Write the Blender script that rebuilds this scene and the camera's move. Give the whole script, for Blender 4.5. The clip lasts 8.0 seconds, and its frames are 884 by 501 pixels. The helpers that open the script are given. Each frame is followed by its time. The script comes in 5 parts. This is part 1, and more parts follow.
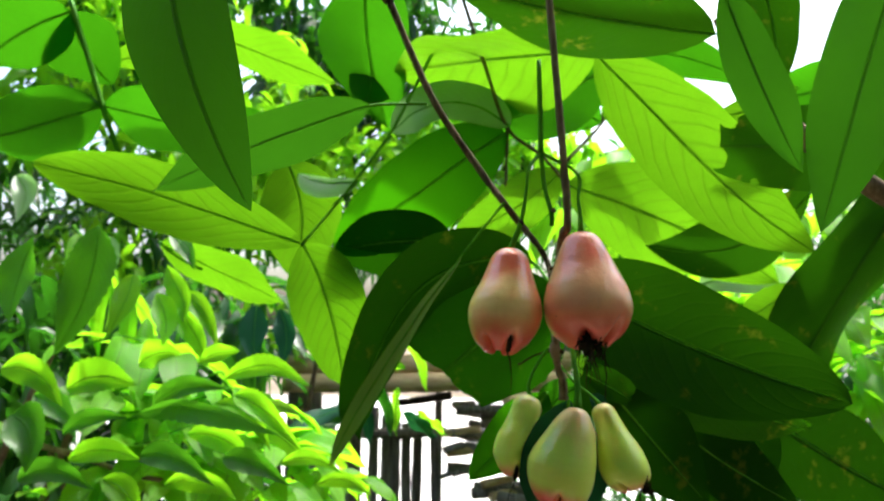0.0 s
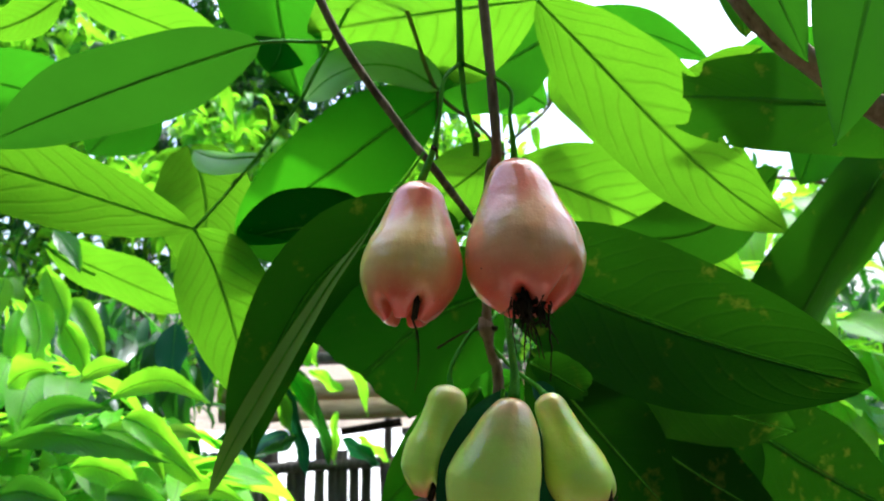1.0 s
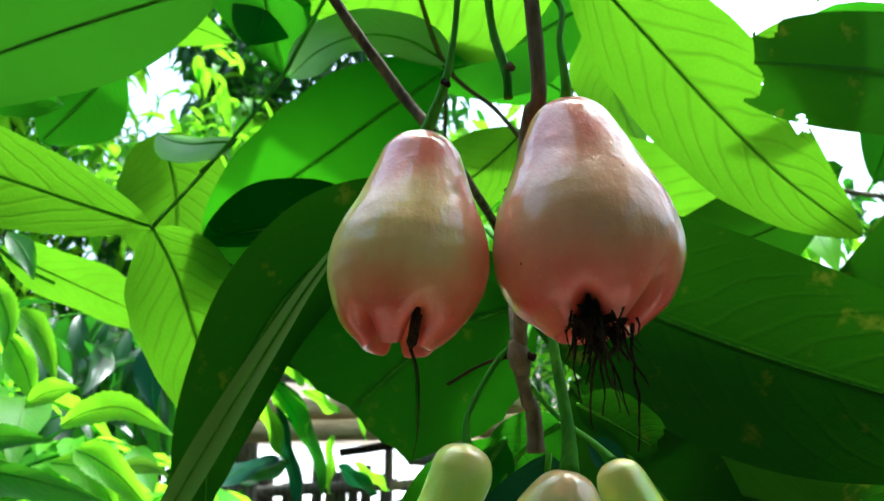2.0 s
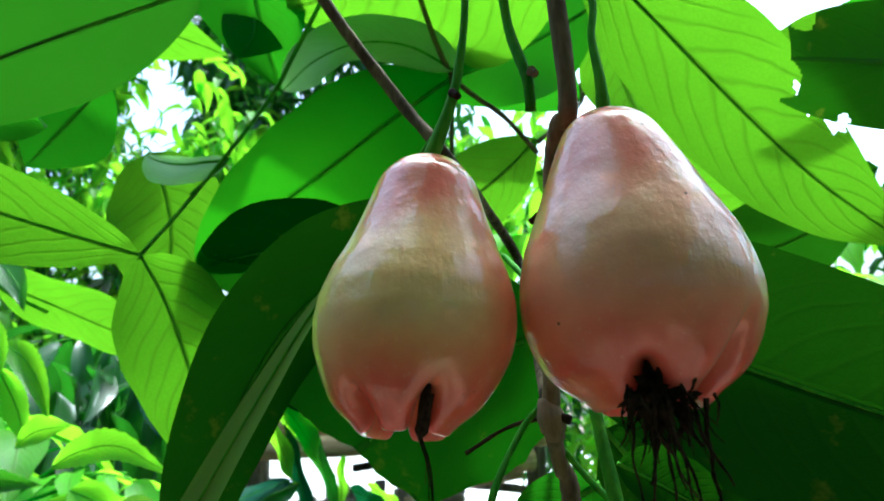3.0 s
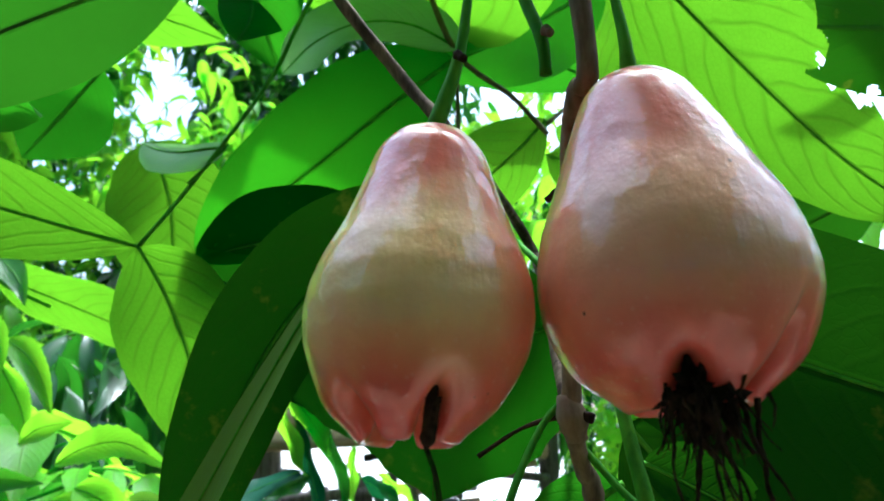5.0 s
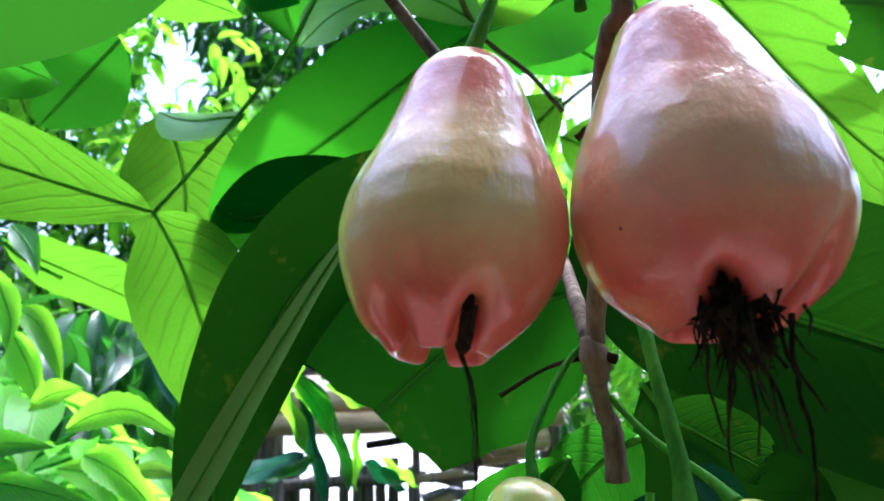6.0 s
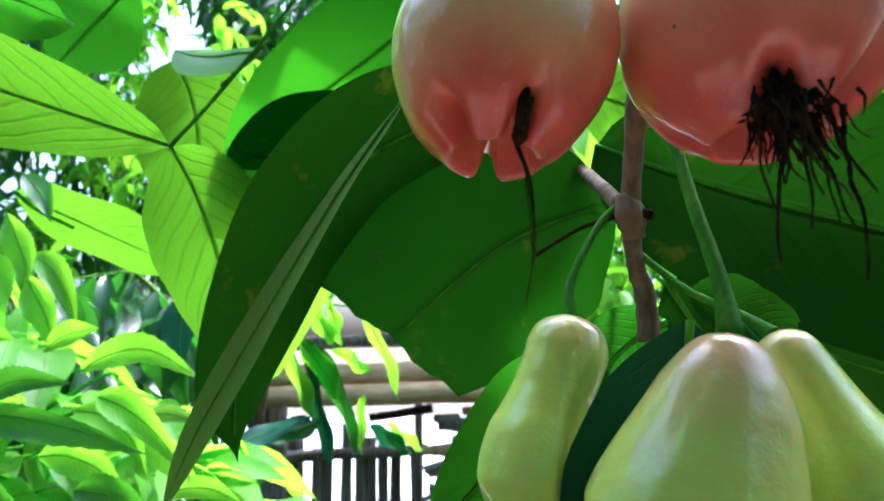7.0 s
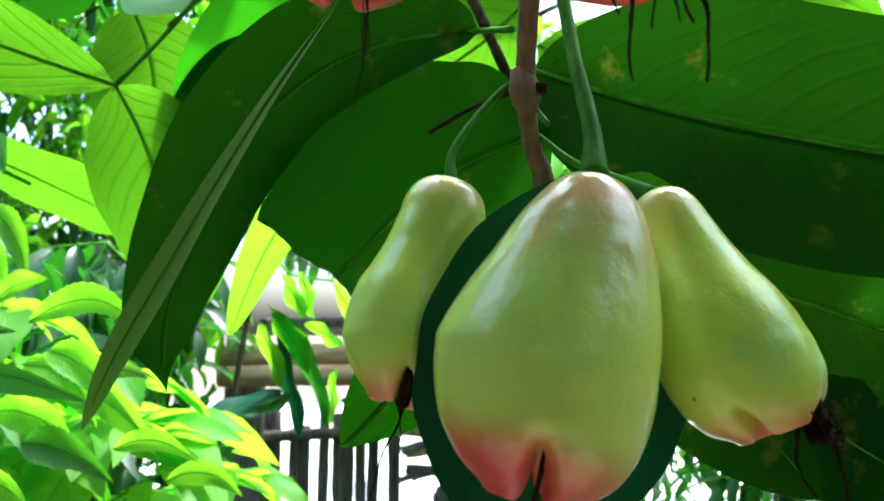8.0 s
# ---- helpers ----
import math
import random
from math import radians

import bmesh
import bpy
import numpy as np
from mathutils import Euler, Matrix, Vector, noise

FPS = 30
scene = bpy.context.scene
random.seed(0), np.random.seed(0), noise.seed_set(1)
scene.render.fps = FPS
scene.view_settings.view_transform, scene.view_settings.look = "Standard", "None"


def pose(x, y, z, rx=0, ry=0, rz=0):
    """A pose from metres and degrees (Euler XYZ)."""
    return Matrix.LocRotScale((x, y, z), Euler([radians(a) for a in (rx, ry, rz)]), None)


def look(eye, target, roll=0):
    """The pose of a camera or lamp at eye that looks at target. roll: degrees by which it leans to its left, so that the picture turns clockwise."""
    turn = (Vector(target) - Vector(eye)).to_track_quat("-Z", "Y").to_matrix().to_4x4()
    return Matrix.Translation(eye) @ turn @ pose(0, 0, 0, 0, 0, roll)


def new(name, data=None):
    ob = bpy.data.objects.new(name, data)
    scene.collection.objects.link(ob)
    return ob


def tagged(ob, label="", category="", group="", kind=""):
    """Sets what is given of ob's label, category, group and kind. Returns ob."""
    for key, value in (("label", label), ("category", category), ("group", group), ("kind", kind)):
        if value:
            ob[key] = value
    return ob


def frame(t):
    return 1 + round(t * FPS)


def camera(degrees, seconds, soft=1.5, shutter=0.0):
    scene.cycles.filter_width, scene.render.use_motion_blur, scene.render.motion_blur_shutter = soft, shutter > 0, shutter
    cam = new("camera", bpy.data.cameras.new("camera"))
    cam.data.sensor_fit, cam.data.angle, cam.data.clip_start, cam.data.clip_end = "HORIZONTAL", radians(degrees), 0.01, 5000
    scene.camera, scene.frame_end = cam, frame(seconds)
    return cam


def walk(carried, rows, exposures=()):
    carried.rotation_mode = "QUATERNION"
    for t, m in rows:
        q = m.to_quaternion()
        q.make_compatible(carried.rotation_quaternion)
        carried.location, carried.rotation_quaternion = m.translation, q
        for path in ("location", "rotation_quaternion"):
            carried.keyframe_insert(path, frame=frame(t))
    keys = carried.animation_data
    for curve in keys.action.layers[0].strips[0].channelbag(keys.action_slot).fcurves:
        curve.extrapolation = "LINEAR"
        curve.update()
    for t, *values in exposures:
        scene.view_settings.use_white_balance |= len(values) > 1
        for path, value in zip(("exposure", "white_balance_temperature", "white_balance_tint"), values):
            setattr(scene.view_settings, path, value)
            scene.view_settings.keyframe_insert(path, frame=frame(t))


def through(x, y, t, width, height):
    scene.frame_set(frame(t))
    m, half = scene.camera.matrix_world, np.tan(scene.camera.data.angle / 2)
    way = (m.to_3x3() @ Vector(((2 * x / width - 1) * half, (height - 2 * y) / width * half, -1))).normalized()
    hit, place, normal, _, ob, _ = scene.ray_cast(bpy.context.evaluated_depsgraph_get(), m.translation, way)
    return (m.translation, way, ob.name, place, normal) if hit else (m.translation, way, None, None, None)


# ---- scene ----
cam = camera(64.7, 8.0)
cam.data.dof.use_dof, cam.data.dof.focus_distance, cam.data.dof.aperture_fstop = True, 0.16, 34.0
PATH = [
    (0, (0.033, 0.051, 1.525), (0.03, 2.041, 1.729), 0.9),
    (0.5, (0.044, 0.109, 1.514), (0.109, 2.089, 1.785), -0.2),
    (1, (0.059, 0.148, 1.501), (0.183, 2.124, 1.788), -0.5),
    (1.5, (0.067, 0.186, 1.499), (0.196, 2.158, 1.809), -0.4),
    (1.7, (0.064, 0.211, 1.501), (0.185, 2.18, 1.83), 0.3),
    (2.8, (0.061, 0.261, 1.521), (0.138, 2.232, 1.851), -1.5),
    (3, (0.063, 0.267, 1.521), (0.151, 2.235, 1.869), -1.5),
    (3.5, (0.064, 0.274, 1.523), (0.144, 2.243, 1.867), -2.0),
    (4, (0.066, 0.278, 1.523), (0.141, 2.249, 1.855), -2.4),
    (4.5, (0.064, 0.282, 1.522), (0.134, 2.254, 1.845), -2.5),
    (4.7, (0.064, 0.282, 1.524), (0.132, 2.255, 1.842), -2.6),
    (5.8, (0.061, 0.282, 1.513), (0.104, 2.256, 1.827), -0.7),
    (6, (0.059, 0.283, 1.511), (0.107, 2.26, 1.811), -0.8),
    (6.5, (0.055, 0.285, 1.501), (0.101, 2.266, 1.773), -0.8),
    (7, (0.051, 0.285, 1.484), (0.095, 2.269, 1.739), -0.3),
    (7.5, (0.059, 0.297, 1.467), (0.116, 2.281, 1.712), 0.2),
    (8, (0.072, 0.292, 1.461), (0.152, 2.278, 1.687), 0.4),
]
EXPOSURE = [(0.0, 1.82, 6100, 5), (1.0, 1.9, 5400, 6), (1.5, 1.98, 5400, 2), (3.0, 1.82, 5100, -6), (4.5, 1.82, 5100, -3), (6.5, 2.28, 4800, 23), (8.0, 2.27, 5300, 2)]
walk(cam, [(t, look(eye, target, roll)) for t, eye, target, roll in PATH], EXPOSURE)

# ---- light ----
SUN_UP, SUN_ROUND = 66.0, 28.0          # degrees: height, and turn from straight ahead towards the right
world = bpy.data.worlds.new("sky")
scene.world = world
world.use_nodes = True
wt = world.node_tree
sky = wt.nodes.new("ShaderNodeTexSky")
sky.sky_type = "NISHITA"
sky.sun_disc = False
sky.sun_elevation, sky.sun_rotation = radians(SUN_UP), radians(SUN_ROUND)
sky.air_density, sky.dust_density, sky.ozone_density = 1.0, 7.0, 0.3
wt.links.new(sky.outputs[0], wt.nodes["Background"].inputs[0])
wt.nodes["Background"].inputs[1].default_value = 0.15
sun_data = bpy.data.lights.new("sun", "SUN")
sun_data.energy, sun_data.angle, sun_data.color = 2.4, radians(3.0), (1.0, 0.95, 0.86)
sun = new("sun", sun_data)
toward = Vector((math.sin(radians(SUN_ROUND)) * math.cos(radians(SUN_UP)), math.cos(radians(SUN_ROUND)) * math.cos(radians(SUN_UP)), math.sin(radians(SUN_UP))))
sun.matrix_world = look(toward * 20, (0, 0, 0))

# ---- materials ----
def graph(name):
    m = bpy.data.materials.new(name)
    m.use_nodes = True
    m.node_tree.nodes.clear()
    return m, m.node_tree


class Net:
    """Short names for shader nodes and links."""

    def __init__(self, name):
        self.mat, self.tree = graph(name)

    def node(self, kind, **values):
        n = self.tree.nodes.new(kind)
        for key, value in values.items():
            self.put(n, key, value)
        return n

    def put(self, n, key, value):
        socket = n.inputs[int(key[1:])] if key[0] == "i" and key[1:].isdigit() else n.inputs[key.replace("_", " ")]
        if isinstance(value, bpy.types.NodeSocket):
            self.tree.links.new(value, socket)
        else:
            socket.default_value = value

    def math(self, op, a, b=0.0, c=0.0):
        n = self.tree.nodes.new("ShaderNodeMath")
        n.operation = op
        for i, value in enumerate((a, b, c)):
            self.put(n, "i%d" % i, value)
        return n.outputs[0]

    def mix(self, fac, a, b):
        n = self.tree.nodes.new("ShaderNodeMix")
        n.data_type = "RGBA"
        for i, value in ((0, fac), (6, a), (7, b)):
            if isinstance(value, tuple):
                value = (*value[:3], 1.0)
            self.put(n, "i%d" % i, value)
        return n.outputs[2]

    def step(self, x, lo, hi):
        n = self.tree.nodes.new("ShaderNodeMapRange")
        n.interpolation_type = "SMOOTHSTEP"
        self.put(n, "i0", x)
        n.inputs[1].default_value, n.inputs[2].default_value = lo, hi
        return n.outputs[0]

    def noise(self, scale, detail=3.0, rough=0.55, vector=None):
        n = self.node("ShaderNodeTexNoise", Scale=scale, Detail=detail, Roughness=rough)
        if vector is not None:
            self.put(n, "Vector", vector)
        return n.outputs[0]

    def coords(self, which="Object"):
        return self.tree.nodes.new("ShaderNodeTexCoord").outputs[which]

    def bump(self, height, strength, distance):
        return self.node("ShaderNodeBump", Height=height, Strength=strength, Distance=distance).outputs[0]

    def done(self, shader):
        out = self.tree.nodes.new("ShaderNodeOutputMaterial")
        self.tree.links.new(shader, out.inputs[0])
        return self.mat


def leaf_material(name, face, glow, vein, veins=13.0, through=0.5, rough=0.38, spots=0.0, shine=0.12, vary=(0.78, 1.25), ribbed=0.5):
    """A leaf: face is the reflecting colour, glow the colour of light that passes through, vein the ribs' colour."""
    k = Net(name)
    uv = k.tree.nodes.new("ShaderNodeUVMap")
    uv.uv_map = "UVMap"
    part = k.tree.nodes.new("ShaderNodeSeparateXYZ")
    k.tree.links.new(uv.outputs[0], part.inputs[0])
    u, across = part.outputs[0], k.math("ABSOLUTE", k.math("SUBTRACT", part.outputs[1], 0.5))
    pos = k.coords("Object")
    wob = k.math("MULTIPLY", k.math("SUBTRACT", k.noise(30.0, 2.0, 0.5, pos), 0.5), 0.9)
    phase = k.math("ADD", k.math("SUBTRACT", k.math("MULTIPLY", u, veins), k.math("ADD", k.math("MULTIPLY", across, veins * 0.30), k.math("MULTIPLY", k.math("MULTIPLY", across, across), veins * 0.55))), wob)
    near = k.math("ABSOLUTE", k.math("SUBTRACT", k.math("FRACT", phase), 0.5))
    lateral = k.math("SUBTRACT", 1.0, k.step(near, 0.0, 0.17))
    fade = k.math("SUBTRACT", 1.0, k.step(across, 0.36, 0.49))
    lateral = k.math("MULTIPLY", lateral, fade)
    rib = k.math("SUBTRACT", 1.0, k.step(across, 0.010, 0.032))
    ribs = k.math("MAXIMUM", k.math("MULTIPLY", lateral, ribbed), rib)
    cell = k.tree.nodes.new("ShaderNodeTexVoronoi")
    cell.feature = "DISTANCE_TO_EDGE"
    k.put(cell, "Vector", pos)
    k.put(cell, "Scale", 330.0)
    net = k.math("MULTIPLY", k.math("SUBTRACT", 1.0, k.step(cell.outputs[0], 0.0, 0.12)), min(1.0, 2.0 * ribbed))
    info = k.tree.nodes.new("ShaderNodeObjectInfo").outputs["Random"]
    patch = k.noise(22.0, 4.0, 0.6, pos)
    tone = k.math("ADD", k.math("MULTIPLY", info, 0.6), k.math("MULTIPLY", patch, 0.6))
    face_c = k.mix(tone, tuple(c * vary[0] for c in face), tuple(c * vary[1] for c in face))
    glow_c = k.mix(tone, tuple(c * vary[0] for c in glow), (glow[0] * 1.15, glow[1] * 1.15, glow[2] * 1.2))
    if spots:
        old = k.math("MULTIPLY", k.step(k.noise(48.0, 4.0, 0.65, pos), 0.60, 0.72), spots)
        face_c = k.mix(old, face_c, (0.10, 0.115, 0.012))
        glow_c = k.mix(old, glow_c, (0.16, 0.19, 0.010))
    mask = k.math("MULTIPLY", ribs, 0.45 + 0.5 * ribbed)
    face_c = k.mix(mask, face_c, vein)
    glow_c = k.mix(k.math("MAXIMUM", mask, k.math("MULTIPLY", net, 0.16)), glow_c, tuple(c * 0.36 for c in glow))
    relief = k.math("ADD", k.math("MULTIPLY", ribs, 1.0), k.math("ADD", k.math("MULTIPLY", net, 0.16), k.math("MULTIPLY", k.noise(90.0, 3.0, 0.5, pos), 0.5)))
    normal = k.bump(relief, 0.55, 0.0007)
    skin = k.node("ShaderNodeBsdfPrincipled", Base_Color=face_c, Roughness=rough, Normal=normal)
    skin.inputs["Specular IOR Level"].default_value = shine
    lit = k.node("ShaderNodeBsdfTranslucent", Color=glow_c, Normal=normal)
    both = k.node("ShaderNodeMixShader", i0=through, i1=skin.outputs[0], i2=lit.outputs[0])
    return k.done(both.outputs[0])


def fruit_material(name, body, blush, ends, top_at, low_at, dirt, wax, rough, flush=0.0):
    """Waxy fruit skin: body colour in the middle, blush towards the stalk end and the lobes, and, by flush, towards one side."""
    k = Net(name)
    pos = k.coords("Object")
    z = k.tree.nodes.new("ShaderNodeSeparateXYZ")
    k.tree.links.new(k.coords("Generated"), z.inputs[0])
    info = k.tree.nodes.new("ShaderNodeObjectInfo").outputs["Random"]
    place = k.node("ShaderNodeVectorMath", i0=pos, i1=(0.0, 0.0, 0.0))
    place.operation = "ADD"
    k.tree.links.new(k.math("MULTIPLY", info, 3.0), place.inputs[1])
    pos = place.outputs[0]
    cloudy = k.math("SUBTRACT", k.noise(42.0, 4.0, 0.55, pos), 0.5)
    mottle = k.math("SUBTRACT", k.noise(170.0, 4.0, 0.6, pos), 0.5)
    shift = k.math("ADD", k.math("MULTIPLY", cloudy, 0.55), k.math("MULTIPLY", mottle, 0.12))
    sided = k.math("MULTIPLY", k.step(z.outputs[0], 0.62, 1.0), flush)
    up = k.step(k.math("ADD", k.math("ADD", z.outputs[2], shift), sided), *top_at)
    down = k.math("SUBTRACT", 1.0, k.step(k.math("SUBTRACT", k.math("ADD", z.outputs[2], k.math("MULTIPLY", shift, 0.6)), k.math("MULTIPLY", sided, 0.5)), *low_at))
    col = k.mix(k.math("MULTIPLY", up, 0.95), body, blush)
    col = k.mix(k.math("MULTIPLY", down, 0.95), col, ends)
    streak = k.node("ShaderNodeMapping", Vector=pos)
    streak.inputs["Scale"].default_value = (1.0, 1.0, 0.14)
    col = k.mix(k.math("MULTIPLY", k.step(k.noise(210.0, 4.0, 0.65, streak.outputs[0]), 0.45, 0.8), 0.13), col, blush)
    pores = k.tree.nodes.new("ShaderNodeTexVoronoi")
    k.put(pores, "Vector", pos)
    k.put(pores, "Scale", 560.0)
    pale_dots = k.math("MULTIPLY", k.math("SUBTRACT", 1.0, k.step(pores.outputs[0], 0.05, 0.25)), 0.07)
    col = k.mix(pale_dots, col, (0.9, 0.82, 0.7))
    rust = k.step(k.noise(95.0, 3.0, 0.6, pos), 0.66, 0.78)
    col = k.mix(k.math("MULTIPLY", rust, 0.30), col, tuple(c * q for c, q in zip(body, (0.72, 0.5, 0.35))))
    specks = k.tree.nodes.new("ShaderNodeTexVoronoi")
    k.put(specks, "Vector", pos)
    k.put(specks, "Scale", 150.0)
    dot = k.math("MULTIPLY", k.math("SUBTRACT", 1.0, k.step(specks.outputs[0], 0.02, 0.065)), k.step(k.noise(60.0, 2.0, 0.5, pos), 0.50, 0.56))
    col = k.mix(k.math("MULTIPLY", dot, dirt), col, (0.06, 0.03, 0.015))
    creases = k.noise(130.0, 4.0, 0.6, streak.outputs[0])
    relief = k.math("ADD", k.math("MULTIPLY", k.noise(75.0, 2.0, 0.5, pos), 0.9), k.math("ADD", k.math("MULTIPLY", creases, 0.35), k.math("ADD", k.math("MULTIPLY", k.noise(330.0, 3.0, 0.55, pos), 0.22), k.math("MULTIPLY", k.noise(1100.0, 2.0, 0.5, pos), 0.05))))
    normal = k.bump(relief, 0.95, 0.0009)
    skin = k.node("ShaderNodeBsdfPrincipled", Base_Color=col, Normal=normal,
                  Roughness=k.math("ADD", rough, k.math("MULTIPLY", k.noise(150.0, 3.0, 0.6, pos), 0.14)))
    skin.inputs["Specular IOR Level"].default_value = 0.3
    skin.inputs["Coat Weight"].default_value = wax
    skin.inputs["Coat IOR"].default_value = 1.6
    k.put(skin, "Coat Roughness", k.math("ADD", 0.03, k.math("MULTIPLY", k.step(k.noise(55.0, 4.0, 0.6, pos), 0.42, 0.7), 0.12)))
    k.put(skin, "Coat Normal", normal)
    skin.inputs["Subsurface Weight"].default_value = 0.35
    skin.inputs["Subsurface Radius"].default_value = (0.004, 0.002, 0.0012)
    skin.inputs["Subsurface Scale"].default_value = 1.0
    return k.done(skin.outputs[0])


def grain_material(name, dark, light, scale, stretch=(1, 1, 1), rough=0.75, relief=0.001, contrast=(0.35, 0.65)):
    """Bark, wood, cane, soil: two colours in noise at two scales, with relief."""
    k = Net(name)
    place = k.node("ShaderNodeMapping", Vector=k.coords("Object"))
    place.inputs["Scale"].default_value = stretch
    coarse, fine = k.noise(scale, 5.0, 0.6, place.outputs[0]), k.noise(scale * 6.0, 4.0, 0.6, place.outputs[0])
    info = k.tree.nodes.new("ShaderNodeObjectInfo").outputs["Random"]
    f = k.math("ADD", k.math("MULTIPLY", coarse, 0.6), k.math("ADD", k.math("MULTIPLY", fine, 0.3), k.math("MULTIPLY", info, 0.1)))
    col = k.mix(k.step(f, *contrast), dark, light)
    skin = k.node("ShaderNodeBsdfPrincipled", Base_Color=col, Roughness=rough, Normal=k.bump(f, 0.7, relief))
    skin.inputs["Specular IOR Level"].default_value = 0.08
    return k.done(skin.outputs[0])


young = leaf_material("young_leaf", (0.040, 0.115, 0.005), (0.108, 0.290, 0.003), (0.09, 0.17, 0.02), veins=11.0, through=0.62, vary=(0.62, 1.3), ribbed=0.62)
full = leaf_material("grown_leaf", (0.018, 0.078, 0.003), (0.048, 0.235, 0.002), (0.05, 0.12, 0.02), through=0.5, shine=0.10, vary=(0.6, 1.35), ribbed=0.22)
mature = leaf_material("mature_leaf", (0.014, 0.056, 0.0015), (0.024, 0.102, 0.001), (0.035, 0.080, 0.012), through=0.35, rough=0.5, spots=0.7, shine=0.03, vary=(0.7, 1.35), ribbed=0.22)
fresh = leaf_material("fresh_leaf", (0.018, 0.076, 0.001), (0.048, 0.235, 0.0005), (0.06, 0.15, 0.02), through=0.55, shine=0.05, vary=(0.6, 1.3), ribbed=0.12)
deep_green = leaf_material("deep_green_leaf", (0.010, 0.050, 0.001), (0.018, 0.095, 0.0005), (0.04, 0.10, 0.015), through=0.35, rough=0.5, spots=0.35, shine=0.03, vary=(0.75, 1.25), ribbed=0.15)
# shade put into the leaf colour, for tree leaves that stand dark
shade = leaf_material("shaded_leaf", (0.026, 0.080, 0.008), (0.034, 0.145, 0.003), (0.03, 0.08, 0.02), through=0.4, rough=0.5, shine=0.08, ribbed=0.05)
blue = leaf_material("bluish_leaf", (0.010, 0.055, 0.030), (0.02, 0.12, 0.03), (0.03, 0.10, 0.05), through=0.25, rough=0.5, ribbed=0.15)
pale_under = leaf_material("pale_leaf_underside", (0.18, 0.28, 0.055), (0.12, 0.27, 0.012), (0.10, 0.17, 0.035), through=0.38, rough=0.5, shine=0.12, ribbed=0.2)
# the sky's sheen is put into this pale greyish face and glow colour
sheen_leaf = leaf_material("sky_sheen_leaf", (0.14, 0.22, 0.11), (0.22, 0.44, 0.11), (0.22, 0.32, 0.14), through=0.55, rough=0.36, shine=0.5, ribbed=0.25)
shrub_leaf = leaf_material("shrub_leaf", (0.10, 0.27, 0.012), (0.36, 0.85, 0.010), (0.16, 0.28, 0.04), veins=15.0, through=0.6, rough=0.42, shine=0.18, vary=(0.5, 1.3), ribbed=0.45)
# darker copy of shrub_leaf: the shade inside the shrub is put into the colour
shrub_shaded = leaf_material("shaded_shrub_leaf", (0.040, 0.125, 0.010), (0.11, 0.38, 0.008), (0.08, 0.16, 0.03), veins=15.0, through=0.5, rough=0.36, shine=0.35, vary=(0.6, 1.3), ribbed=0.45)
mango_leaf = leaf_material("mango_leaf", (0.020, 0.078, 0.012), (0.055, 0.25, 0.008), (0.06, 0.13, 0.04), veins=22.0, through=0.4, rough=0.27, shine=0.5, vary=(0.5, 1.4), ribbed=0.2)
# brighter than mango_leaf so that the unseen walls return more fill light
fill_leaf = leaf_material("fill_leaf", (0.040, 0.125, 0.016), (0.10, 0.38, 0.012), (0.10, 0.20, 0.05), veins=18.0, through=0.45, rough=0.35, vary=(0.55, 1.4), ribbed=0.2)
bark = grain_material("brown_bark", (0.055, 0.036, 0.024), (0.25, 0.175, 0.115), 90.0, (1, 1, 0.25), 0.8, 0.0012)
twig_green = grain_material("green_twig", (0.035, 0.16, 0.004), (0.10, 0.32, 0.010), 120.0, (1, 1, 0.3), 0.65, 0.0004)
twig_dark = grain_material("dark_twig", (0.05, 0.05, 0.02), (0.14, 0.13, 0.055), 120.0, (1, 1, 0.3), 0.65, 0.0006)
dry = grain_material("dried_calyx", (0.007, 0.004, 0.003), (0.045, 0.026, 0.016), 200.0, (1, 1, 1), 0.9, 0.001)
pink_skin = fruit_material("pink_fruit_skin", (0.82, 0.52, 0.20), (0.72, 0.115, 0.060), (0.68, 0.055, 0.055), (0.44, 0.88), (0.0, 0.40), 0.9, 0.85, 0.30, 0.32)
rosy_skin = fruit_material("rosy_fruit_skin", (0.80, 0.42, 0.22), (0.74, 0.145, 0.085), (0.70, 0.075, 0.070), (0.40, 0.84), (0.0, 0.46), 0.9, 0.85, 0.30, 0.12)
green_skin = fruit_material("pale_green_fruit_skin", (0.63, 0.80, 0.11), (0.82, 0.52, 0.28), (0.76, 0.05, 0.09), (0.70, 1.20), (-0.06, 0.16), 0.9, 0.8, 0.3)
blush_skin = fruit_material("blushing_fruit_skin", (0.67, 0.77, 0.13), (0.86, 0.48, 0.27), (0.74, 0.02, 0.08), (0.58, 1.10), (0.04, 0.27), 0.9, 0.8, 0.28)
cane = grain_material("bamboo_cane", (0.26, 0.165, 0.075), (0.50, 0.36, 0.20), 14.0, (1, 1, 8), 0.5, 0.001)
grey_wood = grain_material("weathered_wood", (0.07, 0.06, 0.055), (0.24, 0.21, 0.19), 18.0, (6, 6, 0.5), 0.85, 0.003)
dark_wood = grain_material("dark_wood", (0.012, 0.010, 0.009), (0.05, 0.04, 0.035), 18.0, (6, 6, 0.5), 0.85, 0.003)
soil = grain_material("soil", (0.08, 0.062, 0.045), (0.23, 0.185, 0.135), 3.0, (1, 1, 1), 0.95, 0.02)

# ---- tools ----
def mesh_of(bm, name, material, smooth=True):
    me = bpy.data.meshes.new(name)
    bm.to_mesh(me)
    bm.free()
    me.materials.append(material)
    if smooth:
        me.polygons.foreach_set("use_smooth", [True] * len(me.polygons))
    return me


def part(name, bm, material, parent, label="", smooth=True):
    ob = new(name, mesh_of(bm, name, material, smooth))
    ob.parent = parent
    return tagged(ob, label)


